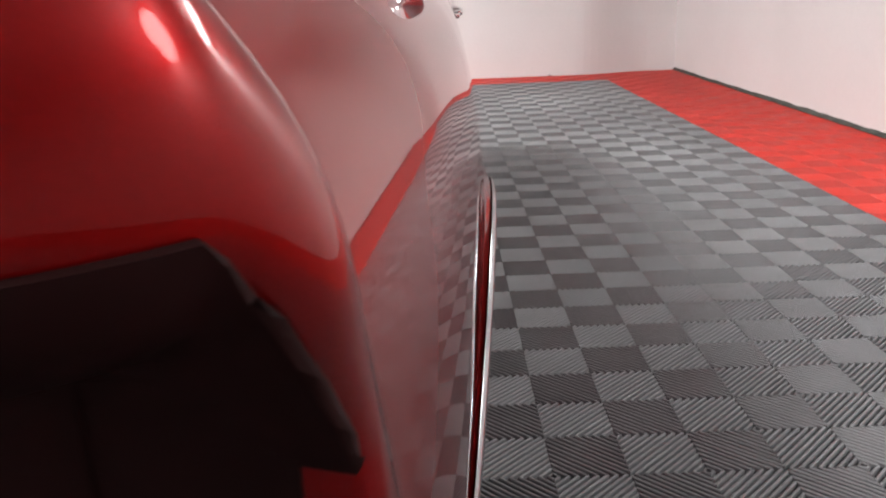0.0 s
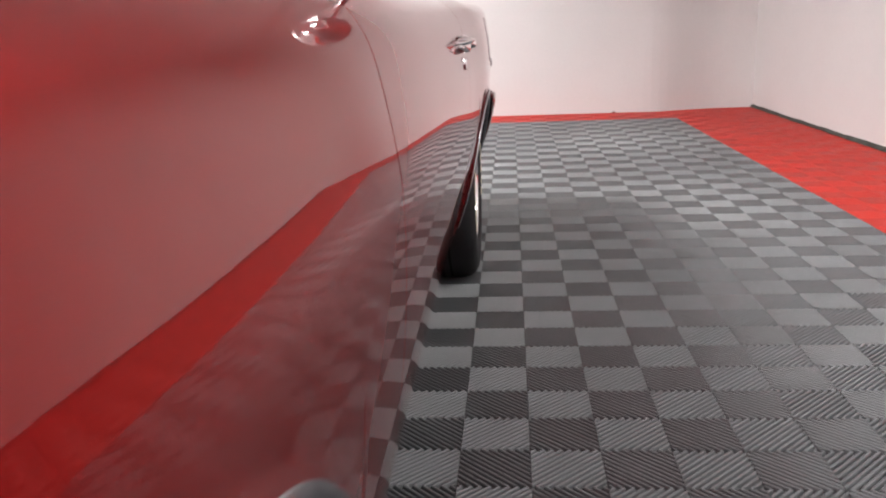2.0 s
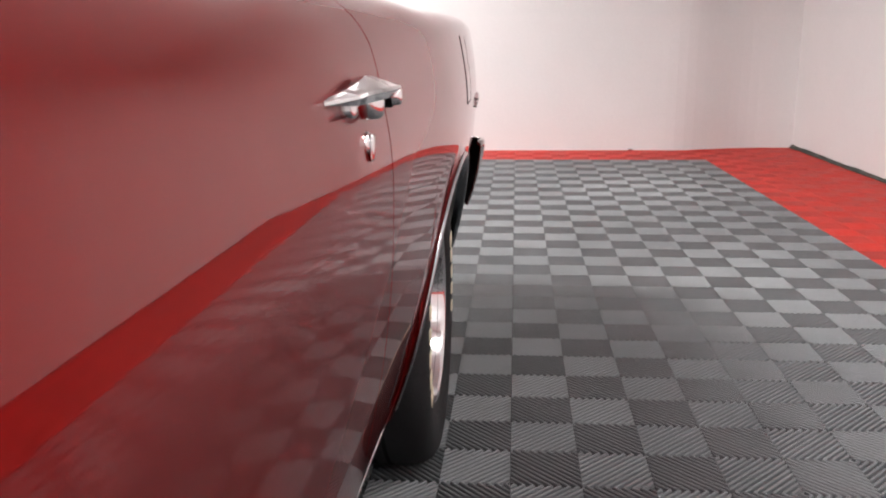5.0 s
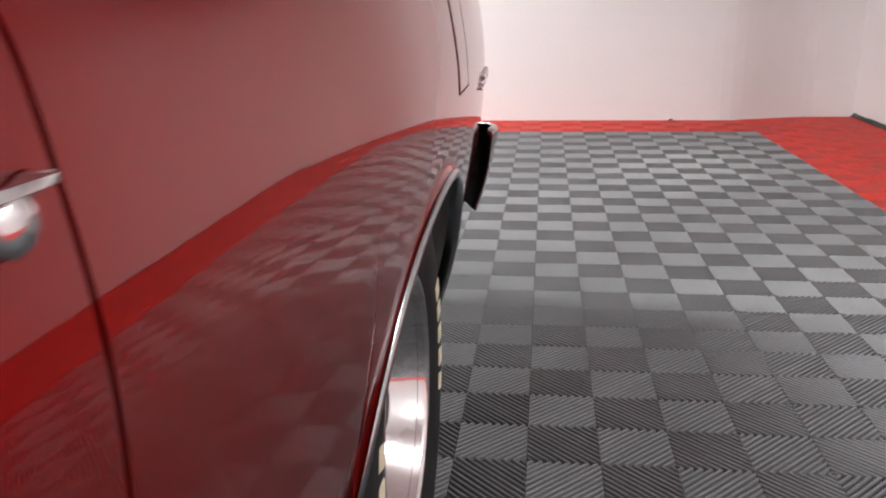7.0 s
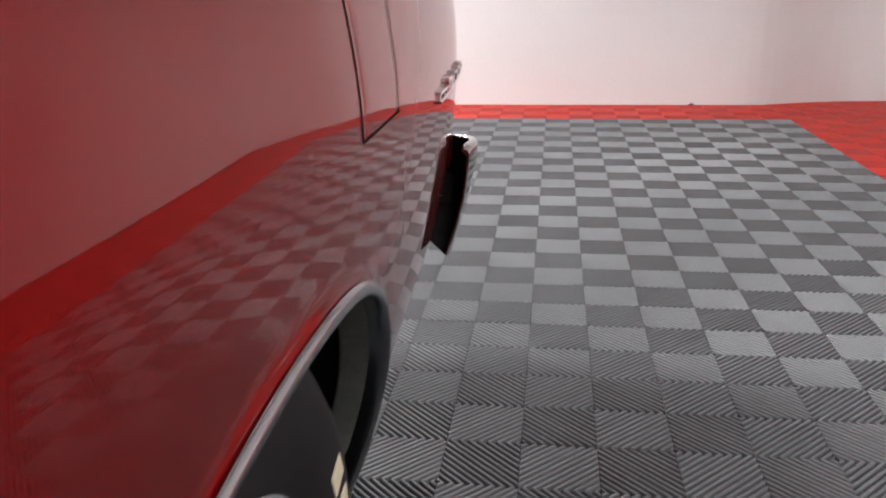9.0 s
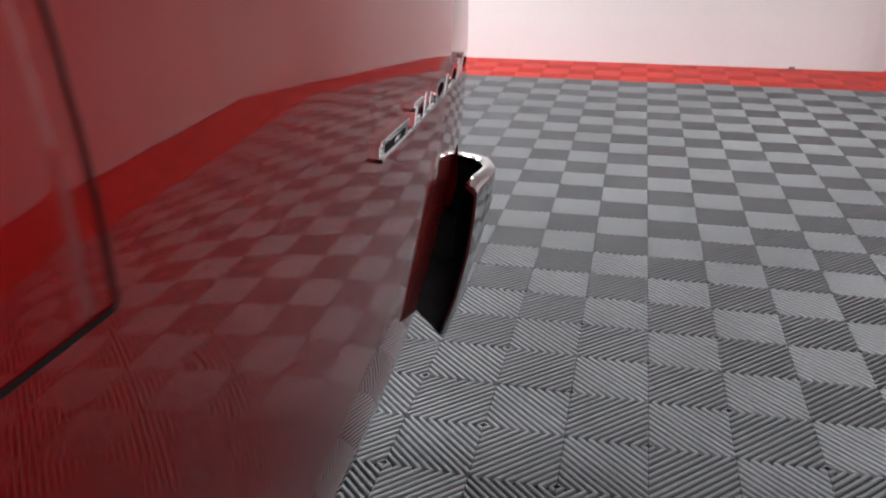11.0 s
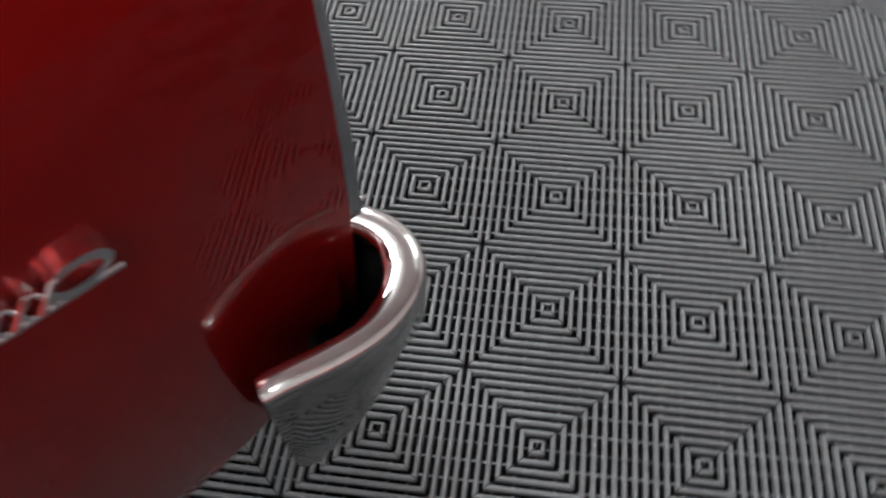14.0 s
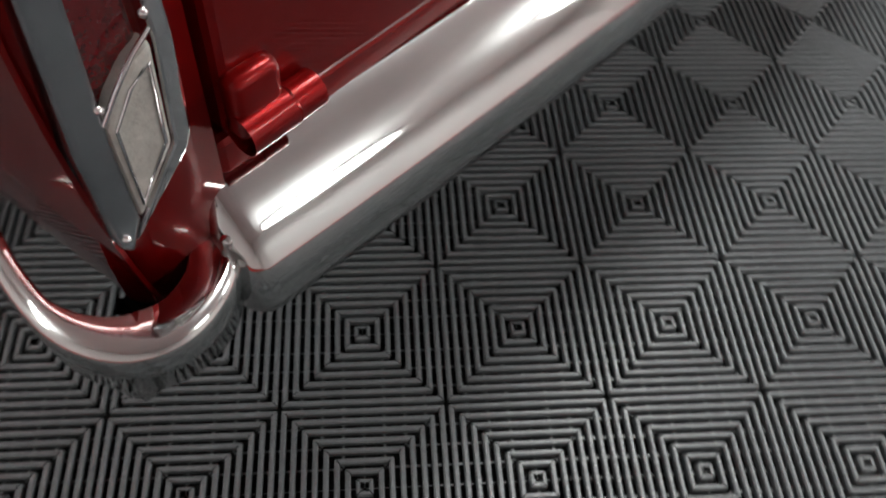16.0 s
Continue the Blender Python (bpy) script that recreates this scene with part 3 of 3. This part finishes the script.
def build_handle():
    """A wing-shaped chrome pull with a push button, and the key lock below it."""
    y0, z0 = 0.018, 0.862
    xs = side_x(y0 - 0.06, z0)
    h = put("door_handle", grid_mesh("door_handle", handle_rows(y0, z0, xs), CHROME, smooth=False), car, "chrome wing-shaped door handle with a push button")
    put("push_button", lathe("push_button", [(0.0, 0.036), (0.007, 0.0355), (0.010, 0.033), (0.0105, 0.0)], CHROME, 24), h, "", pose(xs + 0.004, y0 + 0.022, z0 - 0.006))
    put("button_sleeve", lathe("button_sleeve", [(0.0115, 0.026), (0.0125, 0.024), (0.0125, -0.004)], DARK, 24), h, "dark sleeve of the push button", pose(xs + 0.004, y0 + 0.022, z0 - 0.006))
    put("handle_foot", lathe("handle_foot", [(0.0, -0.026), (0.011, -0.025), (0.015, -0.021), (0.016, -0.008), (0.014, 0.004)], CHROME, 24), h, "", pose(xs + 0.014, y0 - 0.035, z0, 0, -90, 0))
    put("handle_foot", bm_mesh("handle_foot", box_bm(xs - 0.006, y0 - 0.128, z0 - 0.018, xs + 0.018, y0 - 0.108, z0 - 0.002, 0.004), CHROME, True), h)
    zk = z0 - 0.050
    xk = side_x(y0 - 0.035, zk)
    k = put("key_lock", lathe("key_lock", [(0.0125, 0.0), (0.012, 0.004), (0.009, 0.006), (0.0, 0.0062)], CHROME, 24), car, "small chrome key lock with a swivel cover")
    k.location = (xk, y0 - 0.035, zk)
    put("lock_cover", bm_mesh("lock_cover", box_bm(0.004, -0.006, -0.018, 0.010, 0.006, 0.010, 0.0035), CHROME, True), k, "swivelling key cover")


def handle_rows(y0, z0, xs):
    """A faceted wing: a thin front point on the door, a broad crowned grip, a free rear tip."""
    rows = []
    #        along   inner  outer  under  crest  rise of the outer edge
    shape = [(-0.175, -0.002, 0.002, -0.002, 0.001, 0.000), (-0.150, -0.002, 0.012, -0.006, 0.003, 0.001), (-0.125, 0.000, 0.024, -0.008, 0.006, 0.003),
             (-0.118, 0.004, 0.029, -0.007, 0.008, 0.005), (-0.080, 0.006, 0.036, -0.006, 0.013, 0.006), (-0.045, 0.004, 0.040, -0.006, 0.017, 0.006),
             (-0.010, 0.004, 0.041, -0.006, 0.016, 0.006), (0.018, 0.012, 0.040, -0.004, 0.010, 0.005), (0.040, 0.026, 0.037, 0.001, 0.006, 0.004), (0.050, 0.032, 0.034, 0.002, 0.004, 0.003)]
    for along, inner, outer, under, crest, rise in shape:
        y, wide = y0 + along, outer - inner
        row = [(xs + inner, y, z0 + under), (xs + outer - 0.15 * wide, y, z0 + under * 0.8), (xs + outer, y, z0 + rise - 0.003), (xs + outer - 0.04 * wide, y, z0 + rise),
               (xs + outer - 0.45 * wide, y, z0 + 0.6 * crest + 0.4 * rise), (xs + inner + 0.25 * wide, y, z0 + crest), (xs + inner, y, z0 + crest * 0.9)]
        rows.append(row + [row[0]])
    return rows


build_handle()


def build_mirror():
    y, z, x = -0.71, 1.000, -0.262
    m = put("door_mirror", lathe("door_mirror", [(0.017, -0.012), (0.017, 0.0), (0.016, 0.005), (0.009, 0.010), (0.0, 0.011)], CHROME, 24), car, "round chrome door mirror")
    m.location, m.rotation_euler = (x, y, z), (0, radians(-60), 0)
    m2 = put("stalk", tube("stalk", [(x + 0.01, y, z + 0.005), (x + 0.05, y - 0.005, z + 0.035), (x + 0.10, y - 0.01, z + 0.05), (-0.080, y - 0.02, 1.045)], 0.008, CHROME), car)
    head = lathe("mirror_head", [(0.0, 0.045), (0.020, 0.041), (0.040, 0.028), (0.053, 0.006), (0.056, -0.012), (0.053, -0.018), (0.050, -0.014), (0.0, -0.013)], CHROME, 40)
    o = put("mirror_head", head, car, "round chrome mirror head")
    o.location, o.rotation_euler = (-0.075, y - 0.02, 1.045), (0, 0, radians(-90))


build_mirror()


def build_fuel_door():
    """Raised flap with a dark shut line round it."""
    y0, y1, z0, z1 = 1.19, 1.37, 0.770, 0.93
    def at(y, z, out):
        return (side_x(y, z) + out, y, z)
    zs, ys = np.linspace(z0, z1, 14), np.linspace(y0, y1, 10)
    rows = [[at(y0, z, -0.002) for z in zs]] + [[at(y, z, 0.0034 if 0 < k < 9 else 0.0022) for z in zs] for k, y in enumerate(ys)] + [[at(y1, z, -0.002) for z in zs]]
    flap = put("fuel_door", grid_mesh("fuel_door", rows, PAINT), car, "red painted fuel filler flap")
    put("shut_line", grid_mesh("shut_line", [[at(y0 - 0.0012, z, -0.001), at(y0 - 0.0002, z, 0.0042)] for z in zs], DARK), flap)
    put("shut_line", grid_mesh("shut_line", [[at(y1 - 0.0012, z, 0.0040), at(y1 + 0.0016, z, 0.0036)] for z in zs], DARK), flap)
    put("shut_line", grid_mesh("shut_line", [[at(y, z0 - 0.0026, 0.0030), at(y, z0 + 0.0010, 0.0042)] for y in ys], DARK), flap)


build_fuel_door()


def build_badge():
    """A long bright bar with thin, crisp upright strokes standing on it."""
    z = 0.7285
    y0, y1 = 1.715, 2.117
    rows = []
    for y in np.linspace(y0, y1, 20):
        x = side_x(y, z)
        rows.append([(x - 0.001, y, z - 0.004), (x + 0.0085, y, z - 0.004), (x + 0.0095, y, z - 0.003), (x + 0.0095, y, z - 0.001), (x + 0.0085, y, z), (x - 0.001, y, z)])
    b = put("badge", grid_mesh("badge", rows, CHROME, smooth=False), car, "chrome badge, a long bar with thin upright strokes")

    def slab(y, w, low, h, d, lean, mat=CHROME, name="stroke", out=0.0, bevel=0.0006):
        """An upright bright piece, leaning backwards."""
        x = side_x(y + w / 2, z) + out
        bm = bmesh.new()
        for dx in (0.0, d):
            for yy, zz in ((0, low), (w, low), (w + lean * h, low + h), (lean * h, low + h)):
                bm.verts.new((x + dx, y + yy, z + zz))
        bm.verts.ensure_lookup_table()
        v = bm.verts
        for f in ((0, 1, 2, 3), (7, 6, 5, 4), (0, 4, 5, 1), (1, 5, 6, 2), (2, 6, 7, 3), (3, 7, 4, 0)):
            bm.faces.new([v[q] for q in f])
        bmesh.ops.recalc_face_normals(bm, faces=bm.faces)
        bmesh.ops.bevel(bm, geom=bm.edges[:], offset=bevel, segments=1, affect="EDGES")
        return put(name, bm_mesh(name, bm, mat), b)

    def loop(yc, zc, ry, rz, w, d, lean):
        """A flat closed ring standing out from the side."""
        n = 24
        bm = bmesh.new()
        x = side_x(yc, z)
        ring = []
        for k in range(n):
            a = 2 * math.pi * k / n
            c, q = math.cos(a), math.sin(a)
            pts = []
            for r, dx in ((0, 0.001), (0, d), (w, d), (w, 0.001)):
                zz = (rz - r) * q
                pts.append(bm.verts.new((x + dx, yc + (ry - r) * c + lean * zz, z + zc + zz)))
            ring.append(pts)
        for k in range(n):
            p, q = ring[k], ring[(k + 1) % n]
            for i in range(4):
                bm.faces.new((p[i], p[(i + 1) % 4], q[(i + 1) % 4], q[i]))
        put("stroke", bm_mesh("stroke", bm, CHROME), b)

    # the leading block: two ridges over a dark inlay with a small bright mark
    slab(y0, 0.082, -0.001, 0.012, 0.0085, 0.25)
    slab(y0 + 0.001, 0.081, 0.009, 0.004, 0.0100, 0.25)
    slab(y0 + 0.012, 0.060, 0.001, 0.006, 0.0004, 0.2, DARK, "inlay", 0.0085, 0.0001)
    slab(y0 + 0.040, 0.014, 0.002, 0.004, 0.0006, 0.6, CHROME, "inlay_mark", 0.0087, 0.0002)
    lean = 0.55
    tall, mid_h, w, d = 0.0215, 0.0170, 0.0046, 0.0115
    y = y0 + 0.104
    slab(y, 0.030, tall - 0.006, 0.0055, d, lean, bevel=0.001)
    slab(y - 0.002, 0.007, 0.0, tall - 0.005, d, lean, bevel=0.001)
    slab(y + 0.006, 0.022, 0.0, 0.005, d - 0.002, lean, bevel=0.001)
    slab(y + 0.033, 0.007, 0.0, tall, d, lean, bevel=0.001)
    slab(y + 0.042, 0.014, 0.0, 0.005, d, lean, bevel=0.001)
    # a short crossed pair, a ring, a broad slanted block, a second ring, close strokes and the last ring
    slab(1.876, 0.006, 0.0, tall * 0.8, d, lean, bevel=0.001)
    slab(1.884, 0.014, 0.0, 0.005, d, lean, bevel=0.001)
    slab(1.898, 0.005, 0.0, tall * 0.7, d, -0.4, bevel=0.001)
    loop(1.933, 0.0110, 0.0180, 0.0110, 0.0050, d, lean)
    slab(1.956, 0.010, 0.0, tall * 0.85, d, lean + 0.2, bevel=0.001)
    slab(1.976, 0.005, 0.0, mid_h, d, -0.45, bevel=0.001)
    slab(1.984, 0.012, 0.0, 0.005, d, lean, bevel=0.001)
    loop(2.018, 0.0105, 0.0150, 0.0105, 0.0048, d, lean)
    for k in range(4):
        slab(2.036 + 0.0125 * k, w, 0.0, tall if k == 0 else mid_h, d, lean + 0.2, bevel=0.001)
        slab(2.044 + 0.0125 * k, w * 0.8, 0.0, mid_h * 0.8, d - 0.001, -0.4, bevel=0.0008)
    loop(2.098, 0.0105, 0.0165, 0.0105, 0.0048, d, lean)


build_badge()


def build_rear():
    """Tail lamps, tailgate with hinges, and the wrap-round bumper."""
    for sgn in (1, -1):
        def X(x):
            return x if sgn > 0 else 2 * CX - x
        # closing face of the quarter
        outer = [(side_x(REAR_END, z) - 0.001, z) for z in np.linspace(0.56, 0.95, 14)]
        rows = []
        for x, z in outer:
            rows.append([(X(x), REAR_END - 0.004, z), (X(x - 0.006), REAR_END, z), (X(-0.20), REAR_END, z), (X(-0.238), REAR_END, z), (X(-0.24), REAR_END - 0.03, z)])
        put("rear_end_panel", grid_mesh("rear_end_panel", rows, PAINT), car)
        yb = REAR_END - 0.006
        lamp = put("tail_lamp", bm_mesh("tail_lamp", prism([(X(-0.172), 0.640), (X(-0.212), 0.668), (X(-0.205), 0.88), (X(-0.172), 0.88)], yb - 0.006, yb + 0.010, 0.003), GLASS_RED), car, "red tail lamp with a clear lower lens and bright frame")
        # bright frame: outer and inner rails
        rail = [(X(-0.171), 0.90), (X(-0.163), 0.80), (X(-0.159), 0.70), (X(-0.162), 0.626), (X(-0.168), 0.618), (X(-0.178), 0.640), (X(-0.178), 0.70), (X(-0.185), 0.90)]
        put("lamp_frame", bm_mesh("lamp_frame", prism(rail, yb - 0.008, yb + 0.018, 0.003), STEEL), lamp, "dull bright outer frame")
        rail2 = [(X(-0.210), 0.90), (X(-0.214), 0.735), (X(-0.209), 0.673), (X(-0.176), 0.630), (X(-0.172), 0.622), (X(-0.216), 0.664), (X(-0.221), 0.676), (X(-0.224), 0.735), (X(-0.220), 0.90)]
        put("lamp_frame", bm_mesh("lamp_frame", prism(rail2, yb - 0.008, yb + 0.016, 0.002), CHROME), lamp)
        clear = [(X(-0.178), 0.640), (X(-0.207), 0.678), (X(-0.211), 0.742), (X(-0.198), 0.736), (X(-0.184), 0.722), (X(-0.177), 0.708)]
        put("clear_lens", bm_mesh("clear_lens", prism(clear, yb + 0.006, yb + 0.019, 0.003), LENS), lamp, "frosted clear reversing lens")
        put("lens_rim", tube("lens_rim", [(X(-0.177), yb + 0.018, 0.712), (X(-0.186), yb + 0.020, 0.727), (X(-0.199), yb + 0.020, 0.741), (X(-0.212), yb + 0.018, 0.748)], 0.0014, CHROME, 8), lamp)
        put("lens_border", tube("lens_border", [(X(-0.181), yb + 0.0195, 0.706), (X(-0.181), yb + 0.0195, 0.652), (X(-0.203), yb + 0.0195, 0.682), (X(-0.206), yb + 0.0195, 0.732), (X(-0.194), yb + 0.0195, 0.724)], 0.0011, CHROME, 6, True), lamp, "raised border inside the clear lens")
        for sx, sz in ((-0.211, 0.757), (-0.177, 0.722), (-0.166, 0.634)):
            put("screw", lathe("screw", [(0.0026, 0.0), (0.0022, 0.002), (0.0, 0.003)], CHROME, 12), lamp, "", pose(X(sx), yb + 0.018, sz, 0, 0, 90))
        # body corner under the lamp, inside the bumper
        rows = []
        for i in range(13):
            t = radians(28 + 92 * i / 12)
            c, q = math.cos(t), math.sin(t)
            rows.append([(X(-0.203 + r * c), 2.205 + r * q - back, z) for r, z, back in ((0.044, 0.665, 0.0), (0.046, 0.630, 0.0), (0.047, 0.58, 0.0), (0.045, 0.545, 0.0), (0.038, 0.515, 0.003), (0.024, 0.50, 0.012))])
        put("rear_corner", grid_mesh("rear_corner", rows, PAINT), car)
    # tailgate
    gate = put("tailgate", bm_mesh("tailgate", box_bm(2 * CX + 0.246, REAR_END - 0.03, 0.640, -0.246, REAR_END + 0.004, 0.905, 0.006), PAINT, False), car, "red tailgate with exposed lower hinges")
    put("gate_ledge", bm_mesh("gate_ledge", box_bm(2 * CX + 0.246, REAR_END - 0.06, 0.590, -0.240, REAR_END - 0.004, 0.636, 0.006), PAINT), gate)
    for hx in (-0.268, 2 * CX + 0.268):
        hinge = put("hinge", tube("hinge", [(hx + 0.022, REAR_END + 0.014, 0.652), (hx - 0.012, REAR_END + 0.014, 0.652)], 0.013, PAINT, 16), gate, "red painted hinge knuckle")
        put("hinge_knuckle", tube("hinge_knuckle", [(hx - 0.014, REAR_END + 0.014, 0.652), (hx - 0.034, REAR_END + 0.014, 0.652)], 0.0125, PAINT, 16), hinge)
        put("hinge_strap", bm_mesh("hinge_strap", box_bm(hx - 0.012, REAR_END - 0.002, 0.645, hx + 0.022, REAR_END + 0.016, 0.690, 0.006), PAINT, True), hinge)
    build_bumper()


def prism(outline, y0, y1, bevel=0.0):
    bm = bmesh.new()
    a = [bm.verts.new((x, y0, z)) for x, z in outline]
    b = [bm.verts.new((x, y1, z)) for x, z in outline]
    n = len(outline)
    bm.faces.new(a)
    bm.faces.new(b[::-1])
    for i in range(n):
        bm.faces.new((a[i], b[i], b[(i + 1) % n], a[(i + 1) % n]))
    bmesh.ops.recalc_face_normals(bm, faces=bm.faces)
    if bevel:
        bmesh.ops.bevel(bm, geom=bm.edges[:], offset=bevel, segments=2, profile=0.5, affect="EDGES")
    return bm


def smooth_path(pts, n):
    """Points evenly spaced along a rounded line through pts."""
    p = np.array(pts, float)
    for _ in range(3):
        q = [p[0]]
        for a, b in zip(p[:-1], p[1:]):
            q += [0.75 * a + 0.25 * b, 0.25 * a + 0.75 * b]
        p = np.array(q + [p[-1]])
    d = np.concatenate([[0], np.cumsum(np.linalg.norm(np.diff(p, axis=0), axis=1))])
    s = np.linspace(0, d[-1], n)
    return np.stack([np.interp(s, d, p[:, k]) for k in range(p.shape[1])], 1)


def sweep(path, section):
    """section(f) gives (outward, z) points; outward lies to the right of the way from the side to the rear."""
    rows = []
    n = len(path)
    for i, (x, y) in enumerate(path):
        a, b = path[max(i - 1, 0)], path[min(i + 1, n - 1)]
        t = np.array([b[0] - a[0], b[1] - a[1]])
        t /= np.linalg.norm(t)
        nx, ny = t[1], -t[0]
        rows.append([(x + nx * o, y + ny * o, z) for o, z in section(i / (n - 1))])
    return rows


def build_bumper():
    bump = new("rear_bumper")
    bump.parent = car
    tagged(bump, "heavy chrome bumper wrapping round the rear corners")
    corner_path = smooth_path([(-0.127, 2.146), (-0.117, 2.195), (-0.116, 2.240), (-0.135, 2.277), (-0.168, 2.290), (-0.204, 2.279), (-0.224, 2.256)], 46)

    def corner_section(f):
        tip = min(1.0, f / 0.10) ** 0.5
        top = 0.575 - 0.006 * (1 - tip)
        low = 0.321 + 0.151 * min(1.0, f / 0.55) + 0.018 * max(0.0, 1 - f / 0.08) ** 2
        h = top - low
        g = max(0.0, 1 - f / 0.4)
        w = 0.006 + 0.014 * min(1.0, max(0.0, (f - 0.30) / 0.3))
        return [(-0.024 - 0.020 * g, low), (-0.010 - 0.010 * g, low + 0.28 * h), (-0.001 - 0.002 * g, low + 0.56 * h), (0.005, top - 0.050), (0.0080, top - 0.022), (0.0085, top - 0.010),
                (0.0070, top - 0.005), (0.0035, top - 0.0015), (0.0, top - 0.0005), (-w, top + 0.003), (-w - 0.002, top)]

    # dull back, near-black for the unlit hollow; first two points close its bottom
    def back_section(f):
        face = corner_section(f)
        return [(face[0][0] - 0.055, face[0][1] + 0.045), (face[0][0] - 0.018, face[0][1] + 0.014)] + [(o - 0.0035, z + 0.0005) for o, z in face[:5]] + [(face[5][0] - 0.004, face[5][1] - 0.003), (face[10][0] * 0.5, face[8][1] - 0.006), (face[10][0] + 0.0005, face[10][1] - 0.003)]
    bar_path = smooth_path([(-0.216, 2.2655), (-0.24, 2.269), (-0.34, 2.276), (-0.6, 2.289), (CX, 2.302)], 160)

    def bar_section(f):
        end = max(0.0, 1 - f / 0.022)      # the bar's end is rolled over and closed
        roll = 1 - math.sqrt(max(0.0, 1 - end * end))
        rows = [(-0.050, 0.610), (-0.044, 0.613), (-0.034, 0.608), (-0.022, 0.601), (-0.012, 0.594), (-0.004, 0.5875), (0.002, 0.582), (0.009, 0.575), (0.0150, 0.566),
                (0.0190, 0.557), (0.0200, 0.551), (0.0200, 0.541), (0.0185, 0.527), (0.014, 0.512), (0.004, 0.500), (-0.020, 0.492)]
        return [(o + (-0.022 - o) * roll * 0.8, z + (0.552 - z) * roll * 0.8) for o, z in rows]
    for sgn in (1, -1):
        def M(rows):
            return rows if sgn > 0 else [[(2 * CX - x, y, z) for x, y, z in r] for r in rows][::-1]
        shell, back = sweep(corner_path, corner_section), sweep(corner_path, back_section)
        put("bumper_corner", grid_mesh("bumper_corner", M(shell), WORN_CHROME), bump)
        put("bumper_back", grid_mesh("bumper_back", M(back), DARK), bump, "dull inner face of the bumper, near-black for its unlit hollow")
        rim = [shell[0][i] for i in (0, 1, 2, 3, 4, 5, 8, 10)]
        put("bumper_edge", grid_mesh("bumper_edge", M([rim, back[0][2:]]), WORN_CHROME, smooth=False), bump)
        put("bumper_edge", grid_mesh("bumper_edge", M([[r[0], q[2]] for r, q in zip(shell, back)]), DARK, smooth=False), bump)
        # added dark plate that fills the shaded gap between bumper and body
        plate = [(x if sgn > 0 else 2 * CX - x, z) for x, z in ((-0.21, 0.44), (-0.165, 0.44), (-0.160, 0.50), (-0.21, 0.53))]
        put("bumper_bracket", bm_mesh("bumper_bracket", prism(plate, 2.20, 2.21, 0.002), DARK), bump)
        jx = -0.222 if sgn > 0 else 2 * CX + 0.222
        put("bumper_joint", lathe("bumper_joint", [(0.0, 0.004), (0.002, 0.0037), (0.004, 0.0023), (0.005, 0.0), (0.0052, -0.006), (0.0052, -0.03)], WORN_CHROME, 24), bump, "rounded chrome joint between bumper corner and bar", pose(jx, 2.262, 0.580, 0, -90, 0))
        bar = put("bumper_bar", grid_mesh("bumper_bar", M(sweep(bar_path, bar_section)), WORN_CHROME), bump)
        s = bar.modifiers.new("thickness", "SOLIDIFY")
        s.thickness, s.offset = 0.004, 1.0
        for bx in (-0.27, -0.46):
            x = bx if sgn > 0 else 2 * CX - bx
            put("bumper_bolt", lathe("bumper_bolt", [(0.011, 0.0), (0.010, 0.004), (0.006, 0.008), (0.0, 0.009)], CHROME, 20), bump, "round chrome bolt head", pose(x, 2.286, 0.541, 0, 25, 90))


build_rear()

# ---------------------------------------------------------------- floor pieces, last
lay_tiles()
